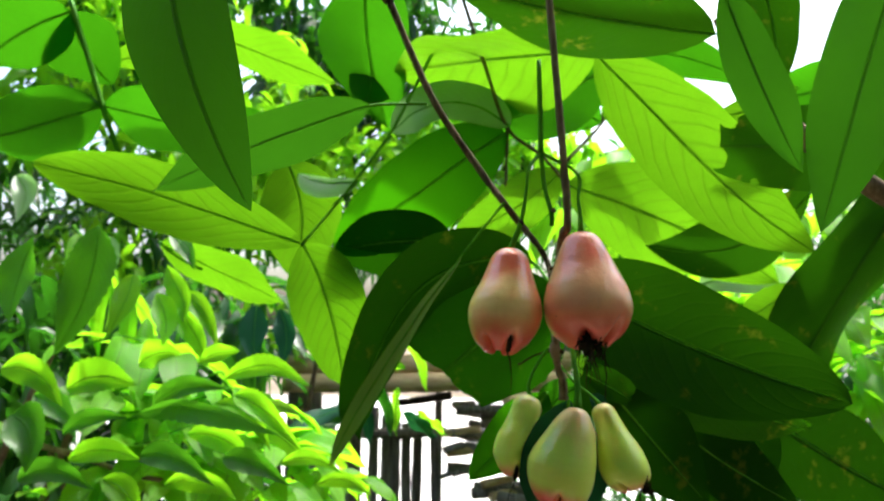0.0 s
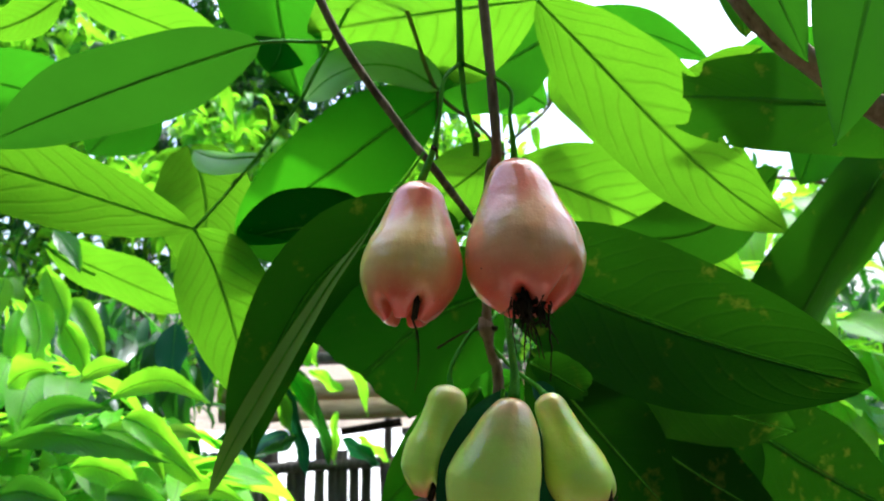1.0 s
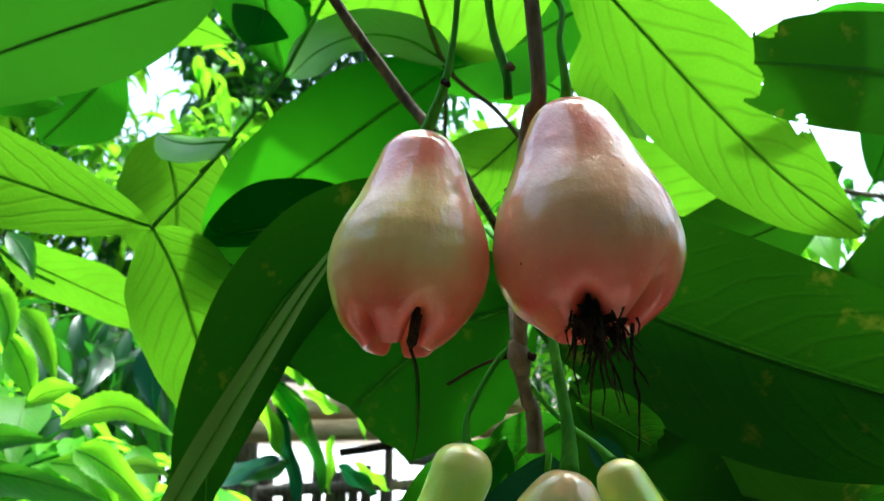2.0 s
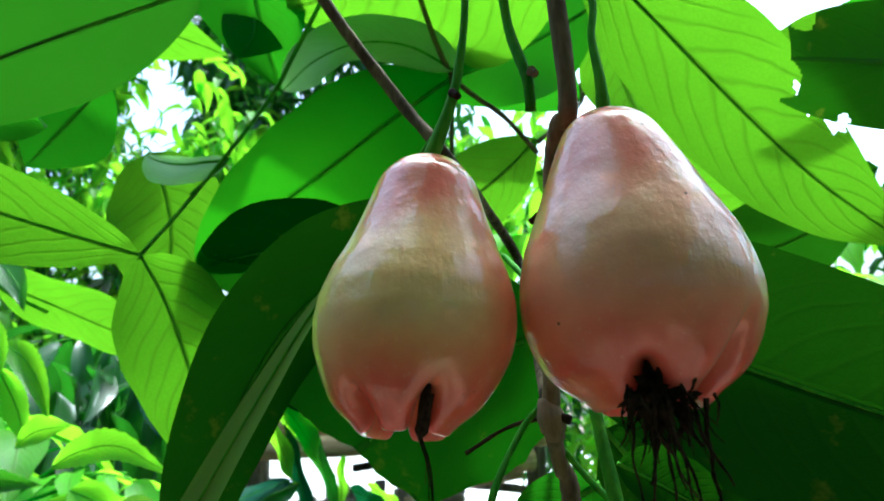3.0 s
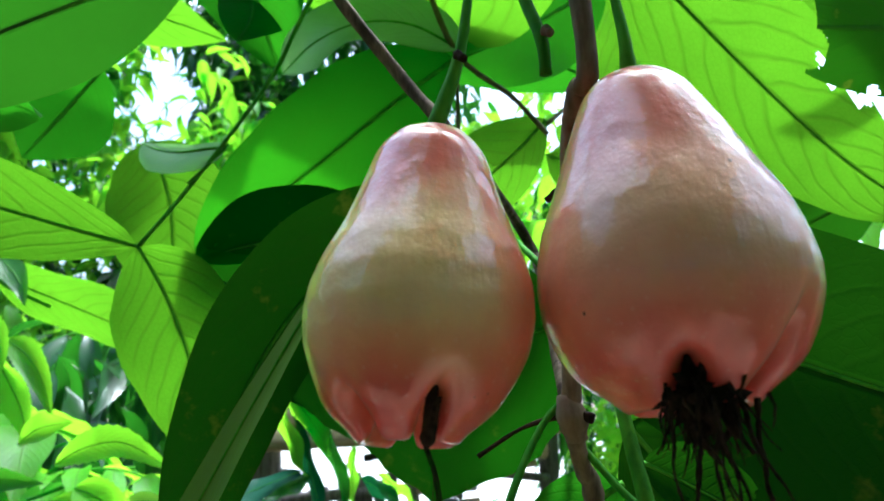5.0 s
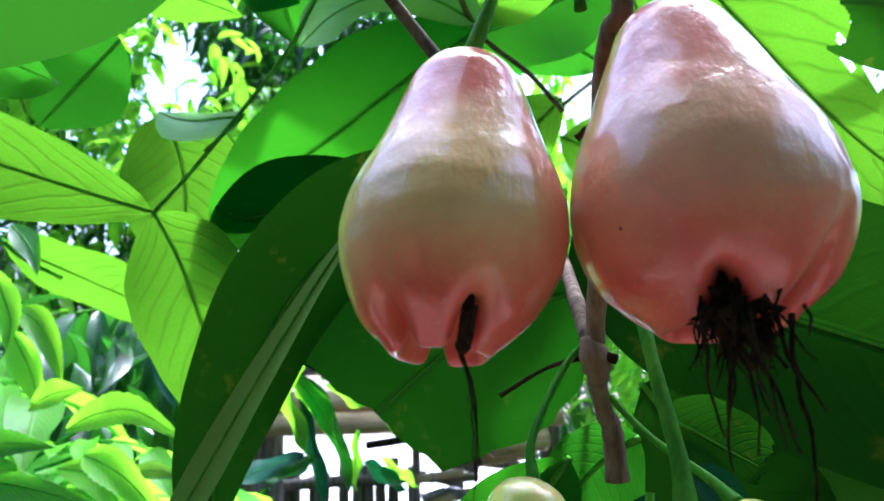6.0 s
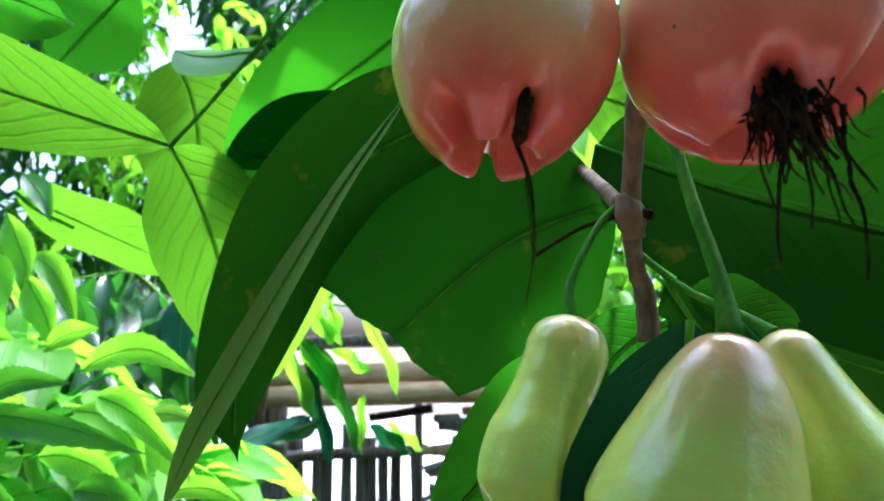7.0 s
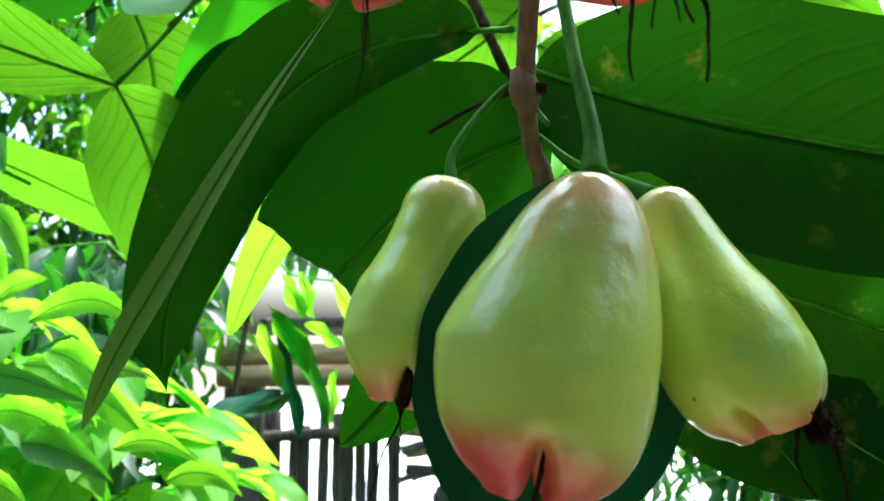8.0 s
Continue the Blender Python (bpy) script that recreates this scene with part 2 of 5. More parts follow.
def thing(name, place, label, category, group="", kind=""):
    ob = new(name)
    ob.location = place
    ob.empty_display_size = 0.02
    return tagged(ob, label, category, group, kind)


def glide(points, n):
    """n + 1 points and the same number of fractions along a smooth curve through the points."""
    p = [Vector(q) for q in points]
    p = [p[0] * 2 - p[1]] + p + [p[-1] * 2 - p[-2]]
    res = []
    for i in range(n + 1):
        s = i / n * (len(p) - 3)
        j = min(int(s), len(p) - 4)
        f = s - j
        a, b, c, d = p[j:j + 4]
        res.append(0.5 * (2 * b + (c - a) * f + (2 * a - 5 * b + 4 * c - d) * f * f + (3 * b - a - 3 * c + d) * f ** 3))
    return res


def add_tube(bm, points, r0, r1, sides=8, n=0, bumps=0.0, seed=0):
    """A tapered tube along a smooth curve, with closed ends."""
    path = glide(points, n or max(4, 5 * (len(points) - 1)))
    rnd = random.Random(seed)
    side = None
    rings = []
    for i, q in enumerate(path):
        d = (path[min(i + 1, len(path) - 1)] - path[max(i - 1, 0)]).normalized()
        if side is None:
            side = d.orthogonal().normalized()
        side = (side - d * side.dot(d)).normalized()
        up = d.cross(side)
        f = i / (len(path) - 1)
        r = (float(np.interp(f, np.linspace(0, 1, len(r0)), r0)) if isinstance(r0, tuple) else r0 + (r1 - r0) * f) * (1 + bumps * rnd.uniform(-1, 1))
        rings.append([bm.verts.new(q + (side * math.cos(a) + up * math.sin(a)) * r) for a in (2 * math.pi * k / sides for k in range(sides))])
    for a, b in zip(rings, rings[1:]):
        for k in range(sides):
            bm.faces.new((a[k], a[(k + 1) % sides], b[(k + 1) % sides], b[k]))
    bm.faces.new(rings[0][::-1])
    bm.faces.new(rings[-1])


def tube(parent, name, points, r0, r1, material, label="", bumps=0.0, sides=10, n=0):
    bm = bmesh.new()
    off = parent.matrix_basis.translation
    add_tube(bm, [Vector(p) - off for p in points], r0, r1, sides, n, bumps, len(points))
    return part(name, bm, material, parent, label)


def outline(u, point=0.8, belly=0.86):
    """Half width of a leaf, 0 to 1, at the fraction u of its length."""
    return math.sin(math.pi * min(1.0, u) ** belly) ** point


def blade(length, width, bow, fold, nu=26, nv=10, wave=0.0, twist=0.0, bites=(), seed=0, point=0.8, belly=0.86, curl=0.0, droop=0.0, cut=1.0):
    """A leaf blade along x from 0 to length, side along y, under side towards -z. bow: how far its middle stands off the chord (z, y);
    fold: how far its edges rise over the rib; twist in degrees from foot to tip; bites: (u, v, radius) in lengths; cut: where a torn blade ends."""
    rnd = random.Random(seed)
    ph = [rnd.uniform(0, 6.3) for _ in range(4)]
    bm = bmesh.new()
    layer = bm.loops.layers.uv.new("UVMap")
    grid, uvs = [], {}
    for i in range(nu + 1):
        u = i / nu * cut
        half = width / 2 * outline(u, point, belly)
        k = 4 * u * (1 - u)
        ang = radians(twist) * (u - 0.4)
        row = []
        for j in range(nv + 1):
            s = j / nv * 2 - 1
            w = half * s * (1 + 0.05 * math.sin(9 * u + ph[0] + (2 if s > 0 else 0)))
            lift = fold * abs(s) ** 1.3 * outline(u, 0.6) + curl * s * abs(s) * outline(u, 0.6)
            lift += wave * width * abs(s) ** 2 * math.sin(11 * u + ph[1] + (1.7 if s > 0 else 0)) + 0.25 * wave * width * math.sin(5 * u + 3 * s + ph[2])
            y, z = w * math.cos(ang) - lift * math.sin(ang), w * math.sin(ang) + lift * math.cos(ang)
            vert = bm.verts.new((u * length, bow[1] * k + y, bow[0] * k + z - droop * u * u))
            uvs[vert] = (u, 0.5 + s / 2)
            row.append(vert)
        grid.append(row)
    for a, b in zip(grid, grid[1:]):
        for j in range(nv):
            mid_u = (uvs[a[j]][0] + uvs[b[j]][0]) / 2
            mid_y = ((uvs[a[j]][1] + uvs[a[j + 1]][1]) / 2 - 0.5) * width * outline(mid_u, point, belly) / length
            if any((mid_u - bu) ** 2 + (mid_y - bv) ** 2 < (br * (1 + 0.25 * math.sin(40 * mid_u + 55 * mid_y))) ** 2 for bu, bv, br in bites):
                continue
            f = bm.faces.new((a[j], b[j], b[j + 1], a[j + 1]))
            for loop in f.loops:
                loop[layer].uv = uvs[loop.vert]
    bmesh.ops.delete(bm, geom=[q for q in bm.verts if not q.link_faces], context="VERTS")
    return bm


def leaf(parent, base, tip, side, width, bow, fold, material, rib=0.0011, stalk=None, fine=1, cut=1.0, label="", **shape):
    """A large leaf from base to tip, with its raised rib and, where stalk is given, its stalk from there."""
    off = parent.matrix_basis.translation
    base, tip = Vector(base), Vector(tip)
    x = (tip - base).normalized()
    y = (Vector(side) - x * x.dot(Vector(side))).normalized()
    z = x.cross(y)
    length = (tip - base).length
    m = Matrix((x, y, z)).transposed().to_4x4()
    m.translation = base - off
    seed = int(abs(base.x * 7919 + tip.z * 104729) * 1000) % 9973
    bm = blade(length, width, bow, fold, 26 * fine, 10 * fine, seed=seed, cut=cut, **shape)
    ob = part("leaf", bm, material, parent, label)
    ob.matrix_basis = m
    bm = bmesh.new()
    line = [Vector((u * length, bow[1] * 4 * u * (1 - u), bow[0] * 4 * u * (1 - u) - 0.0004 - shape.get("droop", 0.0) * u * u)) for u in (0, 0.2, 0.4, 0.6, 0.8, 0.97) if u <= cut]
    if stalk:
        line.insert(0, m.inverted() @ (Vector(stalk) - off))
    add_tube(bm, line, rib, rib * 0.3, 6, 20)
    part("midrib", bm, RIB[material.name], ob)
    return ob


def curved_leaf(parent, ribs, facing, halves, material, angles=(8.0, 8.0), fine=1, wave=0.03, point=0.7, belly=0.9, cut=1.0, torn=0.0, bites=(), rib=0.0010, stalk=None, label="", tip=0.0, teeth=0.0):
    """A leaf along a curved rib. facing: where its near face looks, at the foot and at the tip; halves: the widths to the two sides of the rib;
    angles: how far each half bends towards that face, in degrees; cut: where a torn blade ends, torn: how uneven the tear is; tip: length of a drawn-out point."""
    off = parent.matrix_basis.translation
    nu, nv = 30 * fine, 6 * fine
    path = glide([Vector(p) - off for p in ribs], nu)
    n0, n1 = Vector(facing[0]).normalized(), Vector(facing[-1]).normalized()
    rnd = random.Random(int(abs(ribs[0][0] * 7919 + ribs[-1][2] * 104729) * 1000) % 9973)
    ph = [rnd.uniform(0, 6.3) for _ in range(6)]
    bm = bmesh.new()
    layer = bm.loops.layers.uv.new("UVMap")
    size = sum(halves)
    grid, uvs = [], {}
    for i in range(nu + 1):
        u = i / nu
        t = (path[min(i + 1, nu)] - path[max(i - 1, 0)]).normalized()
        look_to = n0.lerp(n1, u)
        side = look_to.cross(t).normalized()
        up = t.cross(side)
        shape = outline(min(1.0, u * cut), point, belly) if u * cut < 1.0 - tip or not tip else outline(1.0 - tip, point, belly) * ((1.0 - u) / tip) ** 1.6
        row = []
        for j in range(-nv, nv + 1):
            v = j / nv
            half, ang = (halves[0], radians(angles[0])) if v < 0 else (halves[1], radians(angles[1]))
            w = half * shape * abs(v) * (1 + 0.035 * math.sin(8 * u + ph[0] + (2.2 if v > 0 else 0)) + 0.012 * math.sin(31 * u + ph[5] + v)) * (1 - teeth * (i % 2))
            bend = w * math.sin(ang * abs(v)) + wave * size * v * v * math.sin(8.5 * u + ph[1] + (1.9 if v > 0 else 0)) * shape + 0.2 * wave * size * math.sin(4 * u + 2.5 * v + ph[2])
            pull = torn * size * (math.sin(7 * v + ph[3]) * 0.5 + math.sin(23 * v + ph[4]) * 0.18 - 0.9 * v * v) if torn and i == nu else 0.0
            vert = bm.verts.new(path[i] + side * math.copysign(w * math.cos(ang * abs(v)), v) + up * bend + t * pull)
            uvs[vert] = (u * cut, 0.5 + v / 2)
            row.append(vert)
        grid.append(row)
    length = (path[-1] - path[0]).length
    for a, b in zip(grid, grid[1:]):
        for j in range(2 * nv):
            mid_u, mid_v = (uvs[a[j]][0] + uvs[b[j]][0]) / 2, uvs[a[j]][1] + uvs[a[j + 1]][1] - 1.0
            if any(((mid_u - bu) * length) ** 2 + ((mid_v - bv) * size / 2) ** 2 < (br * length * (1 + 0.25 * math.sin(40 * mid_u + 25 * mid_v))) ** 2 for bu, bv, br in bites):
                continue
            f = bm.faces.new((a[j], b[j], b[j + 1], a[j + 1]))
            for loop in f.loops:
                loop[layer].uv = uvs[loop.vert]
    bmesh.ops.delete(bm, geom=[q for q in bm.verts if not q.link_faces], context="VERTS")
    ob = part("leaf", bm, material, parent, label)
    bm = bmesh.new()
    line = [q + n0.lerp(n1, k / 8) * 0.0003 for k, q in enumerate(path[::max(1, nu // 8)])]
    if stalk:
        line.insert(0, Vector(stalk) - off)
    add_tube(bm, line, rib, rib * 0.35, 6, 26)
    part("midrib", bm, RIB[material.name], ob)
    return ob


RIB = {"deep_green_leaf": twig_green, "shaded_leaf": twig_green, "shaded_shrub_leaf": twig_green, "fresh_leaf": twig_green, "pale_leaf_underside": twig_green, "sky_sheen_leaf": twig_green, "young_leaf": twig_green, "grown_leaf": twig_green, "mature_leaf": twig_green, "bluish_leaf": twig_green, "shrub_leaf": twig_green, "mango_leaf": twig_green}

# ---- ground and far surroundings ----
bm = bmesh.new()
bmesh.ops.create_grid(bm, x_segments=90, y_segments=90, size=150.0)
for q in bm.verts:
    q.co.z = 0.05 * noise.noise(q.co * 0.9)
ground = new("ground", mesh_of(bm, "ground", soil))
tagged(ground, "bare sandy soil under the trees", "ground", kind="structure")


pale = grain_material("pale_concrete", (0.48, 0.46, 0.42), (0.66, 0.64, 0.60), 4.0, (1, 1, 1), 0.8, 0.002)
bm = bmesh.new()
bmesh.ops.create_cube(bm, size=1.0, matrix=Matrix.Translation((0, 8.0, 0.06)) @ Matrix.Diagonal((16, 10.2, 0.16, 1)))
bmesh.ops.bevel(bm, geom=bm.edges[:], offset=0.02, segments=2, affect="EDGES")
tagged(new("pavement", mesh_of(bm, "pavement", pale, False)), "pale sunlit concrete yard beyond the fence", "pavement", kind="structure")

# ---- shrubs behind ----
def small_blade(length, width, seed, point=0.8, belly=0.86, droop=0.3, fold=0.12, nu=9, nv=4):
    return blade(length, width, (0.04 * length, 0.0), fold * width, nu, nv, wave=0.06, seed=seed, point=point, belly=belly, droop=droop * length)


BROAD = [mesh_of(small_blade(0.100 + 0.008 * i, 0.043 + 0.002 * i, i, droop=0.12 + 0.09 * i), "broad_blade", shrub_leaf) for i in range(5)]
LONG = [mesh_of(small_blade(0.13 + 0.012 * i, 0.030 + 0.002 * i, 10 + i, 0.95, 0.82, 0.15 + 0.1 * i, 0.2), "long_blade", mango_leaf) for i in range(5)]
LONG_BRIGHT = [mesh_of(small_blade(0.11 + 0.012 * i, 0.027 + 0.002 * i, 20 + i, 0.95, 0.82, 0.15 + 0.1 * i, 0.2), "long_blade", shrub_leaf) for i in range(5)]


def sprig(parent, points, n, blades, rnd, size=1.0, hang=0.3, spread=65.0, twig=0.0022, tuft=3):
    """A twig along the points, with n leaves to both sides and a tuft at its end. hang: how far the leaves droop, 0 to 1."""
    off = parent.matrix_basis.translation
    line = glide([Vector(p) - off for p in points], 24)
    bm = bmesh.new()
    add_tube(bm, line[::4], twig, twig * 0.5, 6, 18, 0.08, n)
    part("twig", bm, twig_green, parent)
    for i in range(n + tuft):
        f = min(1.0, 0.12 + 0.88 * i / max(1, n))
        j = min(23, int(f * 24))
        at = line[j] if f < 1 else line[24]
        along = (line[j + 1] - line[j]).normalized()
        turn = radians(spread) * (1 if i % 2 else -1) * (1.0 if i < n else rnd.uniform(-0.7, 0.7))
        flat = Vector((along.x, along.y, along.z * 0.5)).normalized()
        out = Matrix.Rotation(turn + rnd.uniform(-0.35, 0.35), 3, "Z") @ flat
        out = (out + Vector((0, 0, rnd.uniform(-0.25, 0.3) - hang))).normalized()
        side = out.cross(Vector((0, 0, 1)))
        side = Matrix.Rotation(rnd.uniform(-0.6, 0.6), 3, out) @ side.normalized()
        m = Matrix((out, -side, out.cross(-side))).transposed().to_4x4()
        k = size * rnd.uniform(0.72, 1.15)
        ob = new("leaf", blades[rnd.randrange(len(blades))])
        ob.parent = parent
        ob.matrix_basis = Matrix.Translation(at) @ m @ Matrix.Scale(k, 4)


def stem(parent, points, r0, r1, material=bark):
    return tube(parent, "stem", points, r0, r1, material, "", 0.08)


bush = thing("leafy_shrub", (-0.75, 1.05, 0), "bright green leafy shrub with serrated young leaves", "shrub")
stem(bush, [(-0.75, 1.05, 0), (-0.72, 1.05, 0.6), (-0.4634, 1.02, 1.3869), (-0.4349, 1, 1.4111)], 0.008, 0.004)
stem(bush, [(-0.75, 1.05, 0), (-0.77, 1.07, 0.8), (-0.5042, 1.06, 1.5246), (-0.4864, 1.05, 1.6099)], 0.008, 0.004)
stem(bush, [(-0.75, 1.05, 0), (-0.4681, 1, 1.1324), (-0.4837, 1, 1.3463)], 0.008, 0.004)
sprig(bush, [(-0.4868, 1.05, 1.4762), (-0.4168, 1.03, 1.4993), (-0.3294, 1, 1.476)], 8, BROAD, random.Random(1), 0.9, 0.25, twig=0.0022, tuft=3)
sprig(bush, [(-0.4159, 1, 1.3151), (-0.2893, 0.98, 1.3492), (-0.1943, 0.98, 1.3635)], 10, BROAD, random.Random(3), 1.1, 0.1, twig=0.003, tuft=3)
sprig(bush, [(-0.5239, 1.1, 1.425), (-0.4172, 1.08, 1.4135), (-0.3109, 1.05, 1.4155)], 9, BROAD, random.Random(4), 0.9, 0.2, twig=0.0022, tuft=3)
sprig(bush, [(-0.4339, 1, 1.2745), (-0.3257, 1, 1.3342), (-0.2374, 1, 1.3648)], 9, BROAD, random.Random(5), 1.1, 0.15, twig=0.003, tuft=3)
sprig(bush, [(-0.439, 1.1, 1.2014), (-0.2622, 1.1, 1.2675), (-0.1565, 1.15, 1.2823)], 10, BROAD, random.Random(8), 1.0, 0.2, twig=0.003, tuft=3)
sprig(bush, [(-0.4722, 1.15, 1.3535), (-0.3601, 1.15, 1.3723), (-0.2737, 1.15, 1.3908)], 9, BROAD, random.Random(9), 1.0, 0.2, twig=0.003, tuft=3)
tube(bush, "twig", [(-0.5526, 0.99, 1.3652), (-0.495, 0.99, 1.3551), (-0.4249, 0.98, 1.3415), (-0.364, 0.98, 1.3213), (-0.2756, 1, 1.3055)], 0.0045, 0.003, bark, "pale brown twig", 0.06)
tube(bush, "twig", [(-0.5312, 1.02, 1.4001), (-0.3744, 1, 1.3986), (-0.2755, 1, 1.4494), (-0.2572, 1, 1.4496)], 0.0025, 0.0015, twig_green, "", 0.06)
tube(bush, "twig", [(-0.4761, 1, 1.4065), (-0.3694, 1, 1.4358), (-0.2905, 1, 1.458)], 0.0025, 0.0015, twig_green, "", 0.06)
sprig(bush, [(-0.4726, 0.95, 1.2868), (-0.3962, 0.93, 1.3467), (-0.3109, 0.92, 1.3801), (-0.2501, 0.92, 1.4013)], 12, BROAD, random.Random(21), 0.62, 0.1, twig=0.0016)
sprig(bush, [(-0.3638, 0.93, 1.2736), (-0.2739, 0.92, 1.3306), (-0.2003, 0.92, 1.3651), (-0.1457, 0.92, 1.3727)], 12, BROAD, random.Random(22), 0.60, 0.15, twig=0.0016)
sprig(bush, [(-0.5681, 0.98, 1.3486), (-0.5069, 0.97, 1.394), (-0.4377, 0.96, 1.4177), (-0.3659, 0.96, 1.4259)], 11, BROAD, random.Random(23), 0.62, 0.1, twig=0.0016)
sprig(bush, [(-0.3599, 1.0, 1.4071), (-0.2864, 0.98, 1.4324), (-0.2245, 0.97, 1.4343), (-0.1724, 0.97, 1.4136)], 10, BROAD, random.Random(24), 0.58, 0.2, twig=0.0016)
sprig(bush, [(-0.2222, 0.96, 1.2881), (-0.1644, 0.95, 1.3258), (-0.1153, 0.95, 1.3369), (-0.0656, 0.95, 1.3273)], 10, BROAD, random.Random(25), 0.5, 0.2, twig=0.0016)
sprig(bush, [(-0.5283, 1.1, 1.6616), (-0.4812, 1.08, 1.6174), (-0.4186, 1.06, 1.5592), (-0.3706, 1.05, 1.5035)], 9, LONG_BRIGHT, random.Random(26), 0.75, 0.9, twig=0.0016)
curved_leaf(bush, [(-0.1892, 0.78, 1.4642), (-0.1632, 0.7683, 1.4757), (-0.1319, 0.7567, 1.4781), (-0.0941, 0.745, 1.4597)], ((0.15, -1, 0.55), (0.1, -1, 0.0)), (0.0136, 0.0124), shrub_leaf, (22, 12), wave=0.07, point=1.0, belly=0.8, rib=0.0005, teeth=0.10)
curved_leaf(bush, [(-0.274, 0.756, 1.4273), (-0.2265, 0.7443, 1.4382), (-0.173, 0.7327, 1.4319), (-0.1178, 0.721, 1.4167)], ((-0.1, -1, 0.25), (0.25, -1, 0.3)), (0.0155, 0.0084), shrub_shaded, (10, 26), wave=0.1, point=1.0, belly=0.9, rib=0.0005, teeth=0.10)
curved_leaf(bush, [(-0.2599, 0.772, 1.4366), (-0.2335, 0.7603, 1.4539), (-0.2071, 0.7487, 1.4598), (-0.1729, 0.737, 1.4582)], ((0.3, -1, 0.4), (-0.1, -1, 0.15)), (0.0159, 0.0122), shrub_shaded, (28, 18), wave=0.05, point=1.0, belly=0.72, rib=0.0005, teeth=0.10)
curved_leaf(bush, [(-0.3522, 0.78, 1.4502), (-0.3285, 0.7683, 1.4618), (-0.2974, 0.7567, 1.4655), (-0.2638, 0.745, 1.4582)], ((0.15, -1, 0.55), (0.1, -1, 0.0)), (0.021, 0.021), shrub_leaf, (22, 12), wave=0.07, point=1.0, belly=0.8, rib=0.0005, teeth=0.10)
curved_leaf(bush, [(-0.4073, 0.756, 1.471), (-0.3808, 0.7443, 1.4739), (-0.3513, 0.7327, 1.4654), (-0.3231, 0.721, 1.4395)], ((-0.1, -1, 0.25), (0.25, -1, 0.3)), (0.0167, 0.0167), shrub_leaf, (10, 26), wave=0.1, point=1.0, belly=0.9, rib=0.0005, teeth=0.10)
curved_leaf(bush, [(-0.3684, 0.716, 1.4326), (-0.3478, 0.7043, 1.4258), (-0.3345, 0.6927, 1.4088), (-0.3309, 0.681, 1.3867)], ((0.3, -1, 0.4), (-0.1, -1, 0.15)), (0.0226, 0.0226), shrub_shaded, (28, 18), wave=0.05, point=1.0, belly=0.72, rib=0.0005, teeth=0.10)
curved_leaf(bush, [(-0.2233, 0.796, 1.4771), (-0.2062, 0.7843, 1.4868), (-0.1882, 0.7727, 1.491), (-0.1687, 0.761, 1.493)], ((0.15, -1, 0.55), (0.1, -1, 0.0)), (0.0114, 0.0114), shrub_leaf, (22, 12), wave=0.07, point=1.0, belly=0.8, rib=0.0005, teeth=0.10)
curved_leaf(bush, [(-0.2937, 0.812, 1.4733), (-0.2773, 0.8003, 1.4837), (-0.258, 0.7887, 1.4887), (-0.2347, 0.777, 1.4878)], ((-0.1, -1, 0.25), (0.25, -1, 0.3)), (0.0168, 0.0168), shrub_leaf, (10, 26), wave=0.1, point=1.0, belly=0.9, rib=0.0005, teeth=0.10)
curved_leaf(bush, [(-0.1867, 0.804, 1.4447), (-0.1653, 0.7923, 1.4392), (-0.1383, 0.7807, 1.4239), (-0.103, 0.769, 1.391)], ((0.3, -1, 0.4), (-0.1, -1, 0.15)), (0.0141, 0.0141), shrub_leaf, (28, 18), wave=0.05, point=1.0, belly=0.72, rib=0.0005, teeth=0.10)
curved_leaf(bush, [(-0.2123, 0.82, 1.4336), (-0.1843, 0.8083, 1.4312), (-0.1596, 0.7967, 1.4168), (-0.1409, 0.785, 1.3903)], ((0.15, -1, 0.55), (0.1, -1, 0.0)), (0.013, 0.013), shrub_leaf, (22, 12), wave=0.07, point=1.0, belly=0.8, rib=0.0005, teeth=0.10)
curved_leaf(bush, [(-0.177, 0.828, 1.4151), (-0.1523, 0.8163, 1.4082), (-0.128, 0.8047, 1.3957), (-0.1024, 0.793, 1.3724)], ((-0.1, -1, 0.25), (0.25, -1, 0.3)), (0.0119, 0.0119), shrub_leaf, (10, 26), wave=0.1, point=1.0, belly=0.9, rib=0.0005, teeth=0.10)
curved_leaf(bush, [(-0.2594, 0.748, 1.3908), (-0.2346, 0.7363, 1.395), (-0.2057, 0.7247, 1.3887), (-0.1745, 0.713, 1.3713)], ((0.3, -1, 0.4), (-0.1, -1, 0.15)), (0.0154, 0.0142), shrub_shaded, (28, 18), wave=0.05, point=1.0, belly=0.72, rib=0.0005, teeth=0.10)
curved_leaf(bush, [(-0.3494, 0.772, 1.4061), (-0.3272, 0.7603, 1.4204), (-0.2995, 0.7487, 1.4279), (-0.2678, 0.737, 1.4288)], ((0.15, -1, 0.55), (0.1, -1, 0.0)), (0.0098, 0.011), shrub_shaded, (22, 12), wave=0.07, point=1.0, belly=0.8, rib=0.0005, teeth=0.10)
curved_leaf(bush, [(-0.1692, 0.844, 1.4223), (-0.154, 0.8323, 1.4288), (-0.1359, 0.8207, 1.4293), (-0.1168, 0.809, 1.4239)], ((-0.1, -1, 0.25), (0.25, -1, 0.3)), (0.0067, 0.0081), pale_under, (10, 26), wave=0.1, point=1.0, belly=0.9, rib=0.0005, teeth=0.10)
